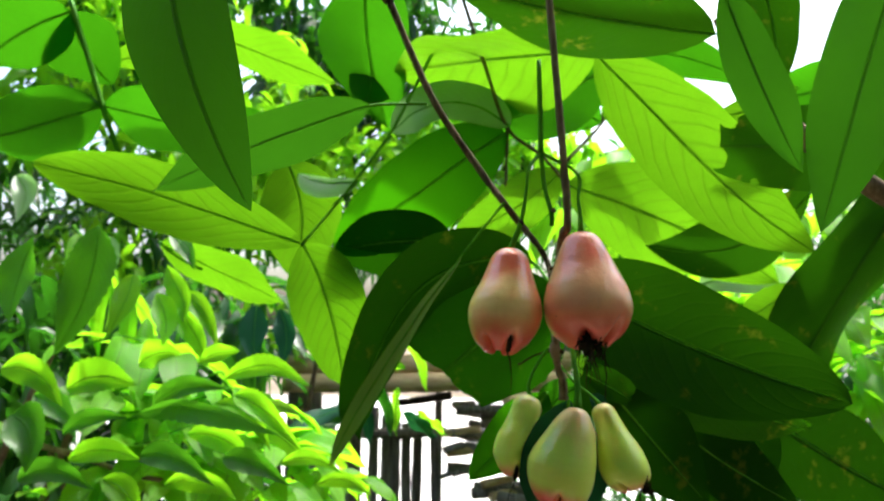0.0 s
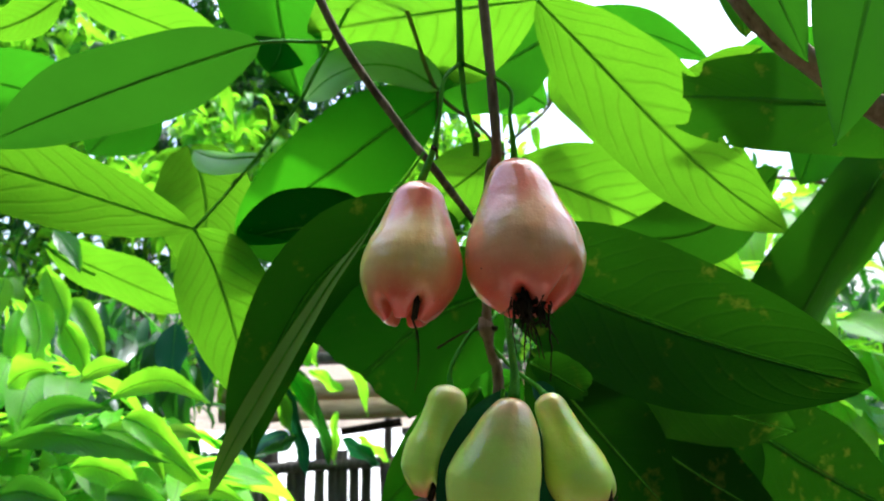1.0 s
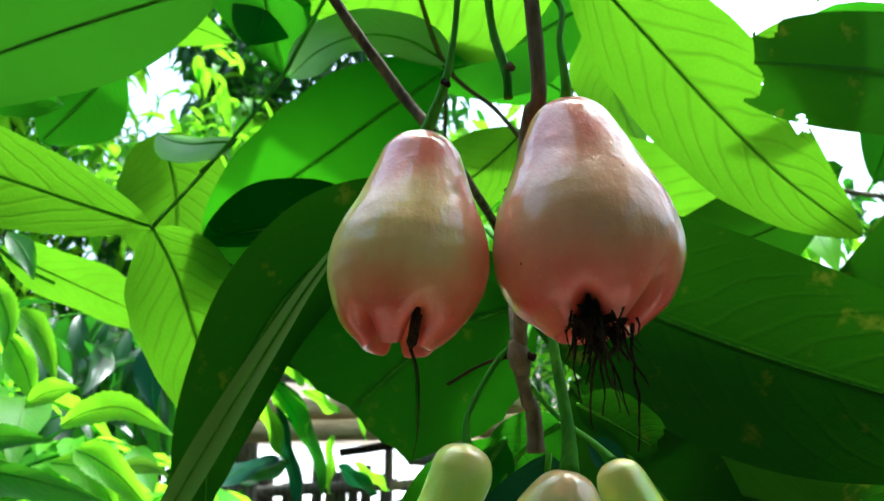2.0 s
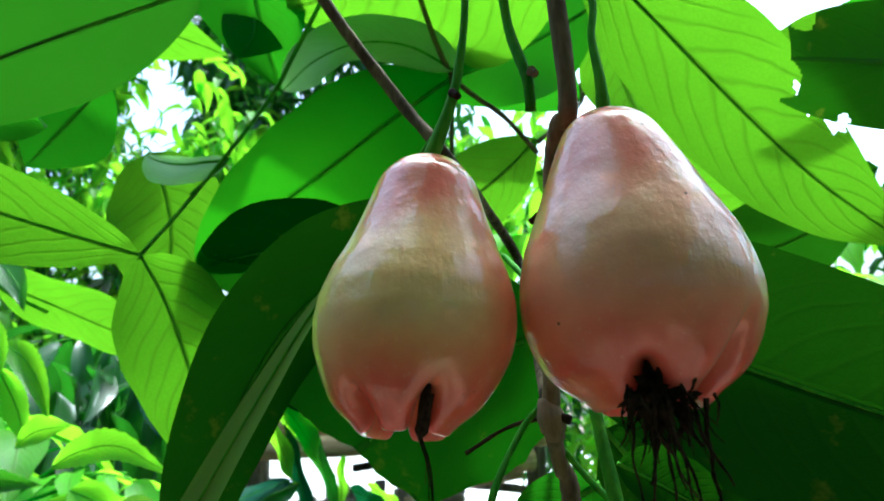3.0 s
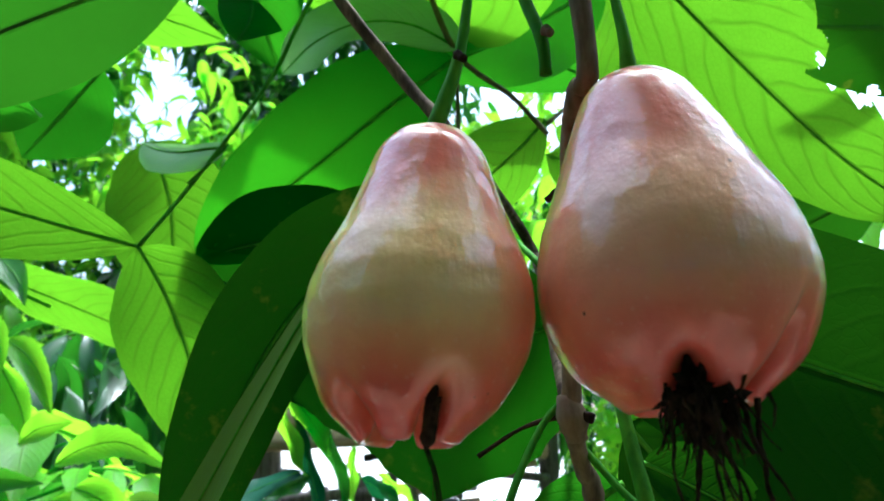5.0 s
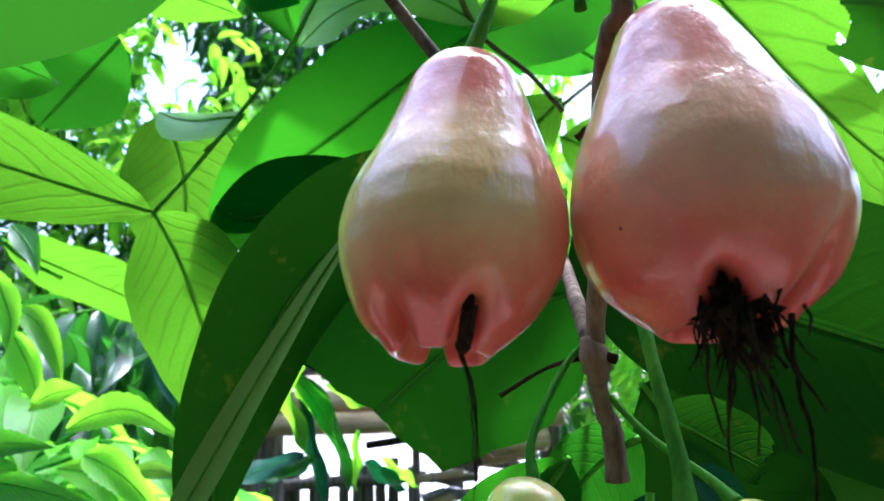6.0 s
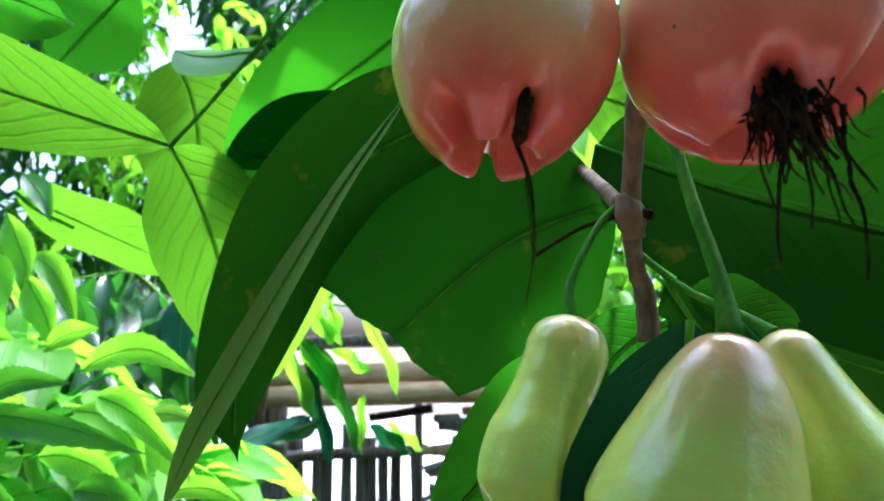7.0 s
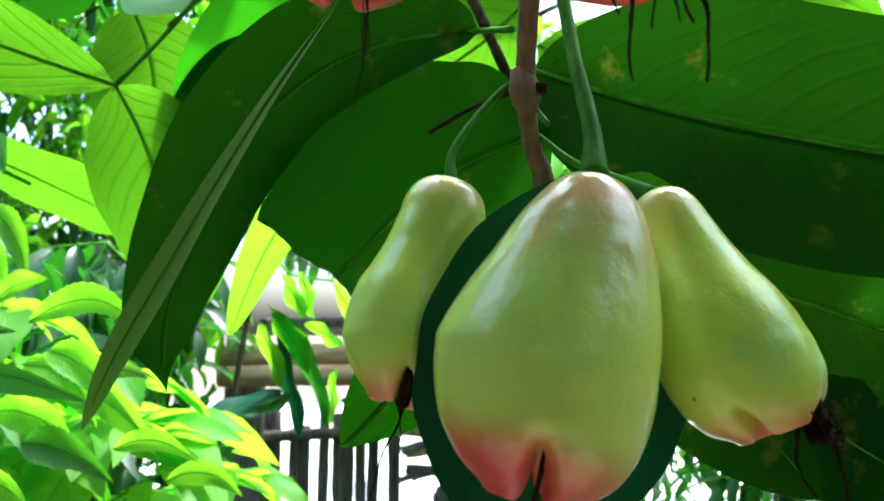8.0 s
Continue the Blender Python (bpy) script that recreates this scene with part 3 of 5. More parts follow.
curved_leaf(bush, [(-0.1882, 0.78, 1.3837), (-0.1648, 0.7683, 1.3846), (-0.139, 0.7567, 1.3792), (-0.111, 0.745, 1.365)], ((0.3, -1, 0.4), (-0.1, -1, 0.15)), (0.0148, 0.0136), shrub_shaded, (28, 18), wave=0.05, point=1.0, belly=0.72, rib=0.0005, teeth=0.10)
curved_leaf(bush, [(-0.3669, 0.82, 1.3716), (-0.3375, 0.8083, 1.383), (-0.3054, 0.7967, 1.3856), (-0.2735, 0.785, 1.3798)], ((0.15, -1, 0.55), (0.1, -1, 0.0)), (0.0144, 0.0144), shrub_leaf, (22, 12), wave=0.07, point=1.0, belly=0.8, rib=0.0005, teeth=0.10)
curved_leaf(bush, [(-0.2496, 0.844, 1.3964), (-0.2208, 0.8323, 1.3986), (-0.1891, 0.8207, 1.3891), (-0.1637, 0.809, 1.3682)], ((-0.1, -1, 0.25), (0.25, -1, 0.3)), (0.0148, 0.0148), shrub_leaf, (10, 26), wave=0.1, point=1.0, belly=0.9, rib=0.0005, teeth=0.10)
curved_leaf(bush, [(-0.4038, 0.812, 1.4404), (-0.3787, 0.8003, 1.435), (-0.355, 0.7887, 1.4234), (-0.3373, 0.777, 1.3999)], ((0.3, -1, 0.4), (-0.1, -1, 0.15)), (0.0155, 0.0155), shrub_shaded, (28, 18), wave=0.05, point=1.0, belly=0.72, rib=0.0005, teeth=0.10)
curved_leaf(bush, [(-0.1277, 0.78, 1.3802), (-0.1084, 0.7683, 1.3872), (-0.0866, 0.7567, 1.3881), (-0.0596, 0.745, 1.3774)], ((0.15, -1, 0.55), (0.1, -1, 0.0)), (0.0087, 0.0087), shrub_leaf, (22, 12), wave=0.07, point=1.0, belly=0.8, rib=0.0005, teeth=0.10)
curved_leaf(bush, [(-0.247, 0.78, 1.356), (-0.2203, 0.7683, 1.3645), (-0.1882, 0.7567, 1.3622), (-0.1622, 0.745, 1.352)], ((-0.1, -1, 0.25), (0.25, -1, 0.3)), (0.0124, 0.0124), shrub_leaf, (10, 26), wave=0.1, point=1.0, belly=0.9, rib=0.0005, teeth=0.10)
curved_leaf(bush, [(-0.3868, 0.764, 1.3629), (-0.3585, 0.7523, 1.3739), (-0.3247, 0.7407, 1.3742), (-0.291, 0.729, 1.3617)], ((0.3, -1, 0.4), (-0.1, -1, 0.15)), (0.0145, 0.0145), shrub_shaded, (28, 18), wave=0.05, point=1.0, belly=0.72, rib=0.0005, teeth=0.10)
curved_leaf(bush, [(-0.3104, 0.78, 1.3606), (-0.2875, 0.7683, 1.3569), (-0.2676, 0.7567, 1.3448), (-0.2532, 0.745, 1.327)], ((0.15, -1, 0.55), (0.1, -1, 0.0)), (0.0148, 0.0148), shrub_leaf, (22, 12), wave=0.07, point=1.0, belly=0.8, rib=0.0005, teeth=0.10)
curved_leaf(bush, [(-0.0925, 0.78, 1.3584), (-0.0738, 0.7683, 1.3668), (-0.0526, 0.7567, 1.367), (-0.0318, 0.745, 1.3567)], ((-0.1, -1, 0.25), (0.25, -1, 0.3)), (0.0087, 0.0087), shrub_leaf, (10, 26), wave=0.1, point=1.0, belly=0.9, rib=0.0005, teeth=0.10)
curved_leaf(bush, [(-0.3075, 0.82, 1.5729), (-0.3072, 0.8083, 1.5506), (-0.3103, 0.7967, 1.5291), (-0.3163, 0.785, 1.5037)], ((0.3, -1, 0.4), (-0.1, -1, 0.15)), (0.0157, 0.0157), shrub_leaf, (28, 18), wave=0.05, point=1.0, belly=0.72, rib=0.0005, teeth=0.10)
curved_leaf(bush, [(-0.2781, 0.812, 1.5512), (-0.2651, 0.8003, 1.5329), (-0.2565, 0.7887, 1.5151), (-0.2549, 0.777, 1.4967)], ((0.15, -1, 0.55), (0.1, -1, 0.0)), (0.0142, 0.0155), shrub_leaf, (22, 12), wave=0.07, point=1.0, belly=0.8, rib=0.0005, teeth=0.10)
curved_leaf(bush, [(-0.2587, 0.828, 1.5347), (-0.2429, 0.8163, 1.5182), (-0.2275, 0.8047, 1.5004), (-0.2145, 0.793, 1.4757)], ((-0.1, -1, 0.25), (0.25, -1, 0.3)), (0.0132, 0.0132), shrub_leaf, (10, 26), wave=0.1, point=1.0, belly=0.9, rib=0.0005, teeth=0.10)
curved_leaf(bush, [(-0.3502, 0.828, 1.6139), (-0.3362, 0.8163, 1.6002), (-0.3247, 0.8047, 1.5838), (-0.3204, 0.793, 1.5648)], ((0.3, -1, 0.4), (-0.1, -1, 0.15)), (0.0132, 0.0132), sheen_leaf, (28, 18), wave=0.05, point=1.0, belly=0.72, rib=0.0005, teeth=0.10)
curved_leaf(bush, [(-0.3303, 0.78, 1.6204), (-0.3276, 0.7683, 1.5777), (-0.3329, 0.7567, 1.5311), (-0.3487, 0.745, 1.4853)], ((0.15, -1, 0.55), (0.1, -1, 0.0)), (0.0284, 0.026), shrub_shaded, (22, 12), wave=0.07, point=1.0, belly=0.8, rib=0.0005, teeth=0.10)
curved_leaf(bush, [(-0.4214, 0.82, 1.6118), (-0.4244, 0.8083, 1.5795), (-0.4241, 0.7967, 1.5483), (-0.4205, 0.785, 1.5184)], ((-0.1, -1, 0.25), (0.25, -1, 0.3)), (0.0222, 0.0222), shrub_shaded, (10, 26), wave=0.1, point=1.0, belly=0.9, rib=0.0005, teeth=0.10)
curved_leaf(bush, [(-0.4705, 0.86, 1.6896), (-0.4521, 0.8483, 1.6708), (-0.4455, 0.8367, 1.6491), (-0.4457, 0.825, 1.628)], ((0.3, -1, 0.4), (-0.1, -1, 0.15)), (0.0151, 0.0151), sheen_leaf, (28, 18), wave=0.05, point=1.0, belly=0.72, rib=0.0005, teeth=0.10)
curved_leaf(bush, [(-0.2938, 0.876, 1.6274), (-0.2752, 0.8643, 1.6129), (-0.2603, 0.8527, 1.5987), (-0.2486, 0.841, 1.5784)], ((0.15, -1, 0.55), (0.1, -1, 0.0)), (0.0112, 0.0112), shrub_shaded, (22, 12), wave=0.07, point=1.0, belly=0.8, rib=0.0005, teeth=0.10)
curved_leaf(bush, [(-0.2754, 0.828, 1.5836), (-0.2604, 0.8163, 1.5627), (-0.2456, 0.8047, 1.5407), (-0.2412, 0.793, 1.52)], ((-0.1, -1, 0.25), (0.25, -1, 0.3)), (0.0139, 0.0129), shrub_leaf, (10, 26), wave=0.1, point=1.0, belly=0.9, rib=0.0005, teeth=0.10)
curved_leaf(bush, [(-0.265, 0.844, 1.554), (-0.2424, 0.8323, 1.542), (-0.2219, 0.8207, 1.52), (-0.2069, 0.809, 1.4911)], ((0.3, -1, 0.4), (-0.1, -1, 0.15)), (0.0124, 0.0124), shrub_leaf, (28, 18), wave=0.05, point=1.0, belly=0.72, rib=0.0005, teeth=0.10)
curved_leaf(bush, [(-0.2984, 1.3, 1.5508), (-0.2968, 1.2883, 1.5158), (-0.2942, 1.2767, 1.4817), (-0.2846, 1.265, 1.4438)], ((0.15, -1, 0.55), (0.1, -1, 0.0)), (0.0289, 0.0244), blue, (22, 12), wave=0.07, point=1.0, belly=0.8, rib=0.0005, teeth=0.10)
curved_leaf(bush, [(-0.2696, 1.35, 1.5472), (-0.2553, 1.3383, 1.5163), (-0.2483, 1.3267, 1.4809), (-0.2522, 1.315, 1.4411)], ((-0.1, -1, 0.25), (0.25, -1, 0.3)), (0.0231, 0.0208), blue, (10, 26), wave=0.1, point=1.0, belly=0.9, rib=0.0005, teeth=0.10)
tube(bush, "twig", [(-0.3852, 1.0, 1.3882), (-0.3074, 1.0, 1.4116), (-0.2547, 1.01, 1.4301), (-0.2308, 1.02, 1.4295)], 0.0022, 0.0014, twig_green, "", 0.06)
sapling = thing("leafy_shrub", (-0.35, 1.75, 0), "young mango tree with long drooping leaves", "shrub")
stem(sapling, [(-0.35, 1.75, 0), (-0.35, 1.75, 0.8), (-0.2385, 1.6, 1.4474), (-0.1815, 1.5, 1.6052)], 0.008, 0.004)
stem(sapling, [(-0.35, 1.75, 0.8), (-0.4269, 1.6, 1.4898), (-0.4538, 1.5, 1.606)], 0.008, 0.004)
sprig(sapling, [(-0.4538, 1.5, 1.606), (-0.4661, 1.45, 1.5265), (-0.4673, 1.4, 1.472)], 10, LONG, random.Random(10), 1.0, 1.1, twig=0.0025, tuft=3)
sprig(sapling, [(-0.4538, 1.5, 1.606), (-0.3748, 1.45, 1.5446), (-0.3346, 1.42, 1.4889)], 9, LONG, random.Random(11), 1.0, 1.0, twig=0.0025, tuft=3)
sprig(sapling, [(-0.4538, 1.5, 1.606), (-0.543, 1.45, 1.5826), (-0.5945, 1.45, 1.527)], 9, LONG, random.Random(12), 1.0, 1.0, twig=0.0025, tuft=3)
leaf(sapling, (-0.0593, 1.4, 1.5411), (0.0079, 1.37, 1.3937), (-0.384, 0.855, -0.349), 0.0450, (0.0141, 0.0094), -0.0001, shrub_leaf, rib=0.0008, wave=0.08)
leaf(sapling, (-0.1559, 1.4, 1.4985), (-0.0574, 1.37, 1.3133), (-0.554, 0.723, -0.412), 0.0538, (0.0211, -0.0015), -0.0002, mango_leaf, rib=0.0008, wave=0.08)
leaf(sapling, (-0.1414, 1.4, 1.4493), (-0.0933, 1.37, 1.2956), (-0.586, 0.741, -0.328), 0.0522, (0.0094, 0.0115), -0.0002, blue, rib=0.0008, wave=0.08)
leaf(sapling, (-0.1688, 1.4, 1.4695), (-0.1194, 1.37, 1.3631), (-0.515, 0.732, -0.446), 0.0504, (0.0086, 0.0117), -0.0002, shrub_leaf, rib=0.0008, wave=0.08)
leaf(sapling, (-0.1512, 1.4, 1.4851), (-0.0809, 1.37, 1.3918), (-0.487, 0.655, -0.578), 0.0557, (0.0129, 0.0068), -0.0002, shrub_leaf, rib=0.0008, wave=0.08)
leaf(sapling, (-0.1048, 1.4, 1.5504), (-0.0811, 1.37, 1.4747), (-0.448, 0.774, -0.447), 0.0436, (0.0065, 0.0128), -0.0001, shrub_leaf, rib=0.0008, wave=0.08)
leaf(sapling, (-0.0969, 1.4, 1.4713), (-0.0356, 1.37, 1.4366), (-0.009, 0.748, -0.663), 0.0434, (0.0071, 0.0120), -0.0002, shrub_leaf, rib=0.0008, wave=0.08)
leaf(sapling, (-0.1309, 1.4, 1.3655), (-0.2623, 1.37, 1.3213), (-0.342, 0.82, 0.46), 0.0495, (0.0092, 0.0128), -0.0002, blue, rib=0.0008, wave=0.08)
leaf(sapling, (-0.1109, 1.4, 1.3632), (-0.1833, 1.37, 1.329), (-0.493, 0.799, 0.343), 0.0479, (0.0085, 0.0129), -0.0002, mango_leaf, rib=0.0008, wave=0.08)
leaf(sapling, (-0.2152, 1.4, 1.2884), (-0.1322, 1.37, 1.2474), (-0.126, 0.662, -0.739), 0.0518, (0.0169, 0.0027), -0.0002, shrub_leaf, rib=0.0008, wave=0.08)
leaf(sapling, (-0.2686, 1.4, 1.3125), (-0.1944, 1.37, 1.2666), (-0.187, 0.655, -0.732), 0.0508, (0.0070, 0.0129), -0.0002, mango_leaf, rib=0.0008, wave=0.08)
leaf(sapling, (-0.0511, 1.4, 1.4), (-0.0488, 1.37, 1.3145), (-0.461, 0.833, -0.305), 0.0441, (0.0058, 0.0140), -0.0001, shrub_leaf, rib=0.0008, wave=0.08)
leaf(sapling, (-0.1366, 1.4, 1.546), (-0.0908, 1.37, 1.4782), (-0.401, 0.706, -0.584), 0.0474, (0.0080, 0.0117), -0.0002, shrub_leaf, rib=0.0008, wave=0.08)
leaf(sapling, (-0.0395, 1.4, 1.3517), (0.028, 1.37, 1.3146), (-0.073, 0.706, -0.705), 0.0487, (0.0078, 0.0124), -0.0002, blue, rib=0.0008, wave=0.08)
leaf(sapling, (-0.2354, 1.4, 1.3772), (-0.2437, 1.37, 1.3421), (-0.703, 0.613, -0.359), 0.0417, (0.0058, 0.0142), -0.0001, mango_leaf, rib=0.0008, wave=0.08)
leaf(sapling, (-0.1851, 1.4, 1.3161), (-0.2197, 1.37, 1.2586), (-0.613, 0.789, -0.043), 0.0471, (0.0065, 0.0144), -0.0002, mango_leaf, rib=0.0008, wave=0.08)
leaf(sapling, (-0.0128, 1.4, 1.3559), (0.0453, 1.37, 1.3187), (0.005, 0.782, -0.623), 0.0432, (0.0059, 0.0134), -0.0001, shrub_leaf, rib=0.0008, wave=0.08)
tube(sapling, "twig", [(-0.1817, 1.5, 1.615), (-0.1288, 1.42, 1.5512), (-0.0539, 1.4, 1.5363)], 0.003, 0.0015, twig_green, "", 0.06)
hedge = thing("leafy_shrub", (1, 1.45, 0), "sunlit green shrub beyond the fruiting branch", "shrub")
stem(hedge, [(1, 1.45, 0), (1, 1.45, 0.9), (0.8953, 1.3, 1.4109), (0.8056, 1.2, 1.5471)], 0.008, 0.004)
stem(hedge, [(1, 1.45, 0), (0.9884, 1.3, 1.3153), (0.8132, 1.2, 1.3483)], 0.008, 0.004)
stem(hedge, [(1, 1.45, 0.9), (1.0909, 1.4, 1.7064), (0.9511, 1.5, 1.8362), (0.6847, 1.6, 1.8783)], 0.008, 0.004)
sprig(hedge, [(0.8056, 1.2, 1.5471), (0.665, 1.18, 1.5447), (0.525, 1.15, 1.5599)], 9, BROAD, random.Random(13), 1.25, 0.25, twig=0.0022, tuft=3)
sprig(hedge, [(0.8036, 1.2, 1.5104), (0.717, 1.18, 1.4915), (0.6438, 1.15, 1.4395)], 9, BROAD, random.Random(14), 1.25, 0.25, twig=0.0022, tuft=3)
sprig(hedge, [(0.8132, 1.2, 1.3483), (0.7308, 1.18, 1.4029), (0.6606, 1.15, 1.4225)], 8, BROAD, random.Random(15), 1.25, 0.25, twig=0.0022, tuft=3)
sprig(hedge, [(0.8433, 1.25, 1.6255), (0.6801, 1.2, 1.6379), (0.5118, 1.2, 1.6166)], 9, BROAD, random.Random(16), 1.25, 0.25, twig=0.0022, tuft=3)
sprig(hedge, [(0.6847, 1.6, 1.8783), (0.4945, 1.6, 1.9274), (0.3028, 1.6, 1.8724)], 11, BROAD, random.Random(17), 1.25, 0.25, twig=0.0022, tuft=3)
sprig(hedge, [(0.6847, 1.6, 1.8783), (0.4779, 1.55, 1.8016), (0.2615, 1.5, 1.7652)], 11, BROAD, random.Random(18), 1.25, 0.25, twig=0.0022, tuft=3)
sprig(hedge, [(0.9511, 1.5, 1.8362), (0.782, 1.5, 1.7614), (0.5798, 1.5, 1.7106)], 10, BROAD, random.Random(19), 1.25, 0.25, twig=0.0022, tuft=3)


def leaf_cloud(name, boxes, blades, material, label, category, seed, thin=0.0, grain=2.2, hang=0.5, size=1.0):
    """A mass of leaves too many to count, as one mesh: boxes of (low corner, high corner, number of leaves), with gaps where a noise is low."""
    rnd = random.Random(seed)
    shapes = []
    for k in range(6):
        bm = small_blade(*blades, k, 0.9, 0.84, 0.2 + 0.1 * k, 0.25, 5, 2)
        bm.verts.ensure_lookup_table()
        shapes.append(([q.co.copy() for q in bm.verts], [[q.index for q in f.verts] for f in bm.faces], [[tuple(l[bm.loops.layers.uv["UVMap"]].uv) for l in f.loops] for f in bm.faces]))
        bm.free()
    verts, faces, uvs = [], [], []
    for low, high, count in boxes:
        low, high = Vector(low), Vector(high)
        put = tries = 0
        while put < count and tries < count * 8:
            tries += 1
            p = Vector([rnd.uniform(a, b) for a, b in zip(low, high)])
            if noise.noise(p * grain + Vector((seed, 0, 0))) < thin:
                continue
            put += 1
            out = Vector((rnd.gauss(0, 1), rnd.gauss(0, 1), rnd.gauss(0, 0.5) - hang)).normalized()
            side = out.orthogonal().normalized()
            flat = out.cross(Vector((0, 0, 1)))
            side = (flat.normalized() + side * rnd.uniform(-0.7, 0.7)).normalized()
            side = (side - out * side.dot(out)).normalized()
            m = Matrix((out, -side, out.cross(-side))).transposed().to_4x4()
            k = size * rnd.uniform(0.6, 1.25)
            vs, fs, us = shapes[rnd.randrange(6)]
            n0 = len(verts)
            verts.extend(p + m.to_3x3() @ (q * k) for q in vs)
            faces.extend([[n0 + i for i in f] for f in fs])
            uvs.extend(w for u in us for w in u)
    me = bpy.data.meshes.new(name)
    me.from_pydata(verts, [], faces)
    layer = me.uv_layers.new(name="UVMap")
    layer.data.foreach_set("uv", [c for w in uvs for c in w])
    me.materials.append(material)
    me.polygons.foreach_set("use_smooth", [True] * len(me.polygons))
    return tagged(new(name, me), label, category, kind="stuff")


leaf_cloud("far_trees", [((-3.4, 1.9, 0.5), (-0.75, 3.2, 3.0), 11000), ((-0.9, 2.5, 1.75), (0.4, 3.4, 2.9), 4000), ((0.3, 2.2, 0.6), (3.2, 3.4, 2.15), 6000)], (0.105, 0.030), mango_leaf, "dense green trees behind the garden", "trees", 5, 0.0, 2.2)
# sunlight put into the bright leaf colour of this mass
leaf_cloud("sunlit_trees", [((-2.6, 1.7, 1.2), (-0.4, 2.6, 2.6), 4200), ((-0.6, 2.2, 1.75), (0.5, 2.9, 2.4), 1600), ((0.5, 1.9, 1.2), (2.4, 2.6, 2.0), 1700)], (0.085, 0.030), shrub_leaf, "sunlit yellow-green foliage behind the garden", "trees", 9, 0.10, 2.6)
# shade put into the darker mango_leaf colour here
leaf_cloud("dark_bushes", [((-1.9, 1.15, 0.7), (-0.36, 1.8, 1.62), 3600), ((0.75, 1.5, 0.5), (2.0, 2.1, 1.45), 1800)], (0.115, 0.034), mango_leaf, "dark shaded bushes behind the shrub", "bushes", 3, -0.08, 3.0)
# out of view, added to keep sky off the fruit fronts; gaps let side light in
leaf_cloud("canopy", [((-0.9, -1.6, 2.3), (0.9, 0.02, 3.0), 2100), ((0.06, 0.02, 2.3), (0.70, 0.5, 3.0), 280), ((-1.8, -1.6, 2.4), (-0.9, -0.10, 3.0), 620)], (0.22, 0.085), full, "unseen large leaves added overhead to block sky light", "tree crown", 7, -0.35, 1.3, 0.3)
# added out of view: heights and openings set where the fruit reflects sky
leaf_cloud("garden_behind", [((-2.4, -3.0, 0.0), (2.4, -1.9, 3.4), 7600), ((-2.9, -1.9, 0.0), (-1.9, 1.6, 2.3), 3700), ((-2.9, -1.9, 2.3), (-1.9, -0.4, 3.3), 1300), ((-2.9, -0.4, 2.3), (-1.9, 0.3, 3.2), 260), ((-2.9, 0.3, 2.3), (-1.9, 1.6, 3.3), 600), ((1.9, -1.9, 0.0), (2.9, 1.6, 2.35), 3900), ((1.9, -1.9, 2.2), (2.9, -0.3, 3.2), 800), ((1.9, -0.3, 2.2), (2.9, 1.6, 3.0), 60)], (0.20, 0.07), fill_leaf, "unseen walls of leaves added to shape reflections and fill light", "bushes", 11, -0.5, 1.6)
leaf_cloud("undergrowth", [((-2.4, 0.7, 0.0), (2.4, 2.2, 0.5), 2000)], (0.17, 0.06), mango_leaf, "low green undergrowth on the soil", "undergrowth", 13, -0.3, 1.6, 0.0)

# ---- fence, poles and stacked wood ----
def pole(parent, name, a, b, r0, r1, material, nodes=0, split=False, sides=14, label=""):
    """A round or split pole from a to b with swollen nodes."""
    off = parent.matrix_basis.translation
    a, b = Vector(a) - off, Vector(b) - off
    d = (b - a).normalized()
    side = d.cross(Vector((0, 1, 0))).normalized()
    up = d.cross(side)
    bm = bmesh.new()
    rings = []
    n = max(6, nodes * 8)
    for i in range(n + 1):
        f = i / n
        r = r0 + (r1 - r0) * f
        if nodes:
            r *= 1 + 0.09 * max(0, 1 - abs(((f * nodes) % 1.0) - 0.5) * 9)
        q = a + (b - a) * f + side * 0.25 * r0 * noise.noise(Vector((f * 3, r0 * 500, a.x * 9)))
        rings.append([bm.verts.new(q + (side * math.cos(t) + up * math.sin(t) * (0.45 if split else 1.0)) * r) for t in (2 * math.pi * k / sides for k in range(sides))])
    for p, q in zip(rings, rings[1:]):
        for k in range(sides):
            bm.faces.new((p[k], p[(k + 1) % sides], q[(k + 1) % sides], q[k]))
    bm.faces.new(rings[0][::-1])
    bm.faces.new(rings[-1])
    return part(name, bm, material, parent, label)


fence = thing("bamboo_fence", (-0.257, 2.39, 0), "weathered grey fence of split bamboo slats on a rail", "fence")
pole(fence, "rail", (-0.5681, 2.39, 1.1379), (0.0549, 2.39, 1.1677), 0.018, 0.016, grey_wood, 3)
pole(fence, "rail", (-0.5573, 2.39, 0.8379), (0.0541, 2.39, 0.8461), 0.018, 0.016, grey_wood, 3)
slat_rnd = random.Random(4)
for i in range(14):
    x = -0.539 + 0.0425 * (i + slat_rnd.uniform(-0.32, 0.32))
    h = 1.212 + slat_rnd.uniform(-0.05, 0.04)
    pole(fence, "slat", (x + slat_rnd.uniform(-0.03, 0.03), 2.412, 0.0), (x, 2.412, h), slat_rnd.uniform(0.014, 0.023), 0.016, grey_wood, 3, True, 10)
pole(fence, "post", (-0.395, 2.330, 0), (-0.395, 2.330, 1.403), 0.0467, 0.0420, grey_wood, 0)
pole(fence, "post", (0.028, 2.330, 0), (0.028, 2.330, 1.304), 0.0140, 0.0126, grey_wood, 0)
frame_poles = thing("bamboo_rack", (-0.011, 2.2, 0), "frame of thick pale bamboo poles", "bamboo rack")
pole(frame_poles, "pole", (-0.4438, 2.2, 1.3319), (0.422, 2.2, 1.3516), 0.028, 0.03, cane, 3)
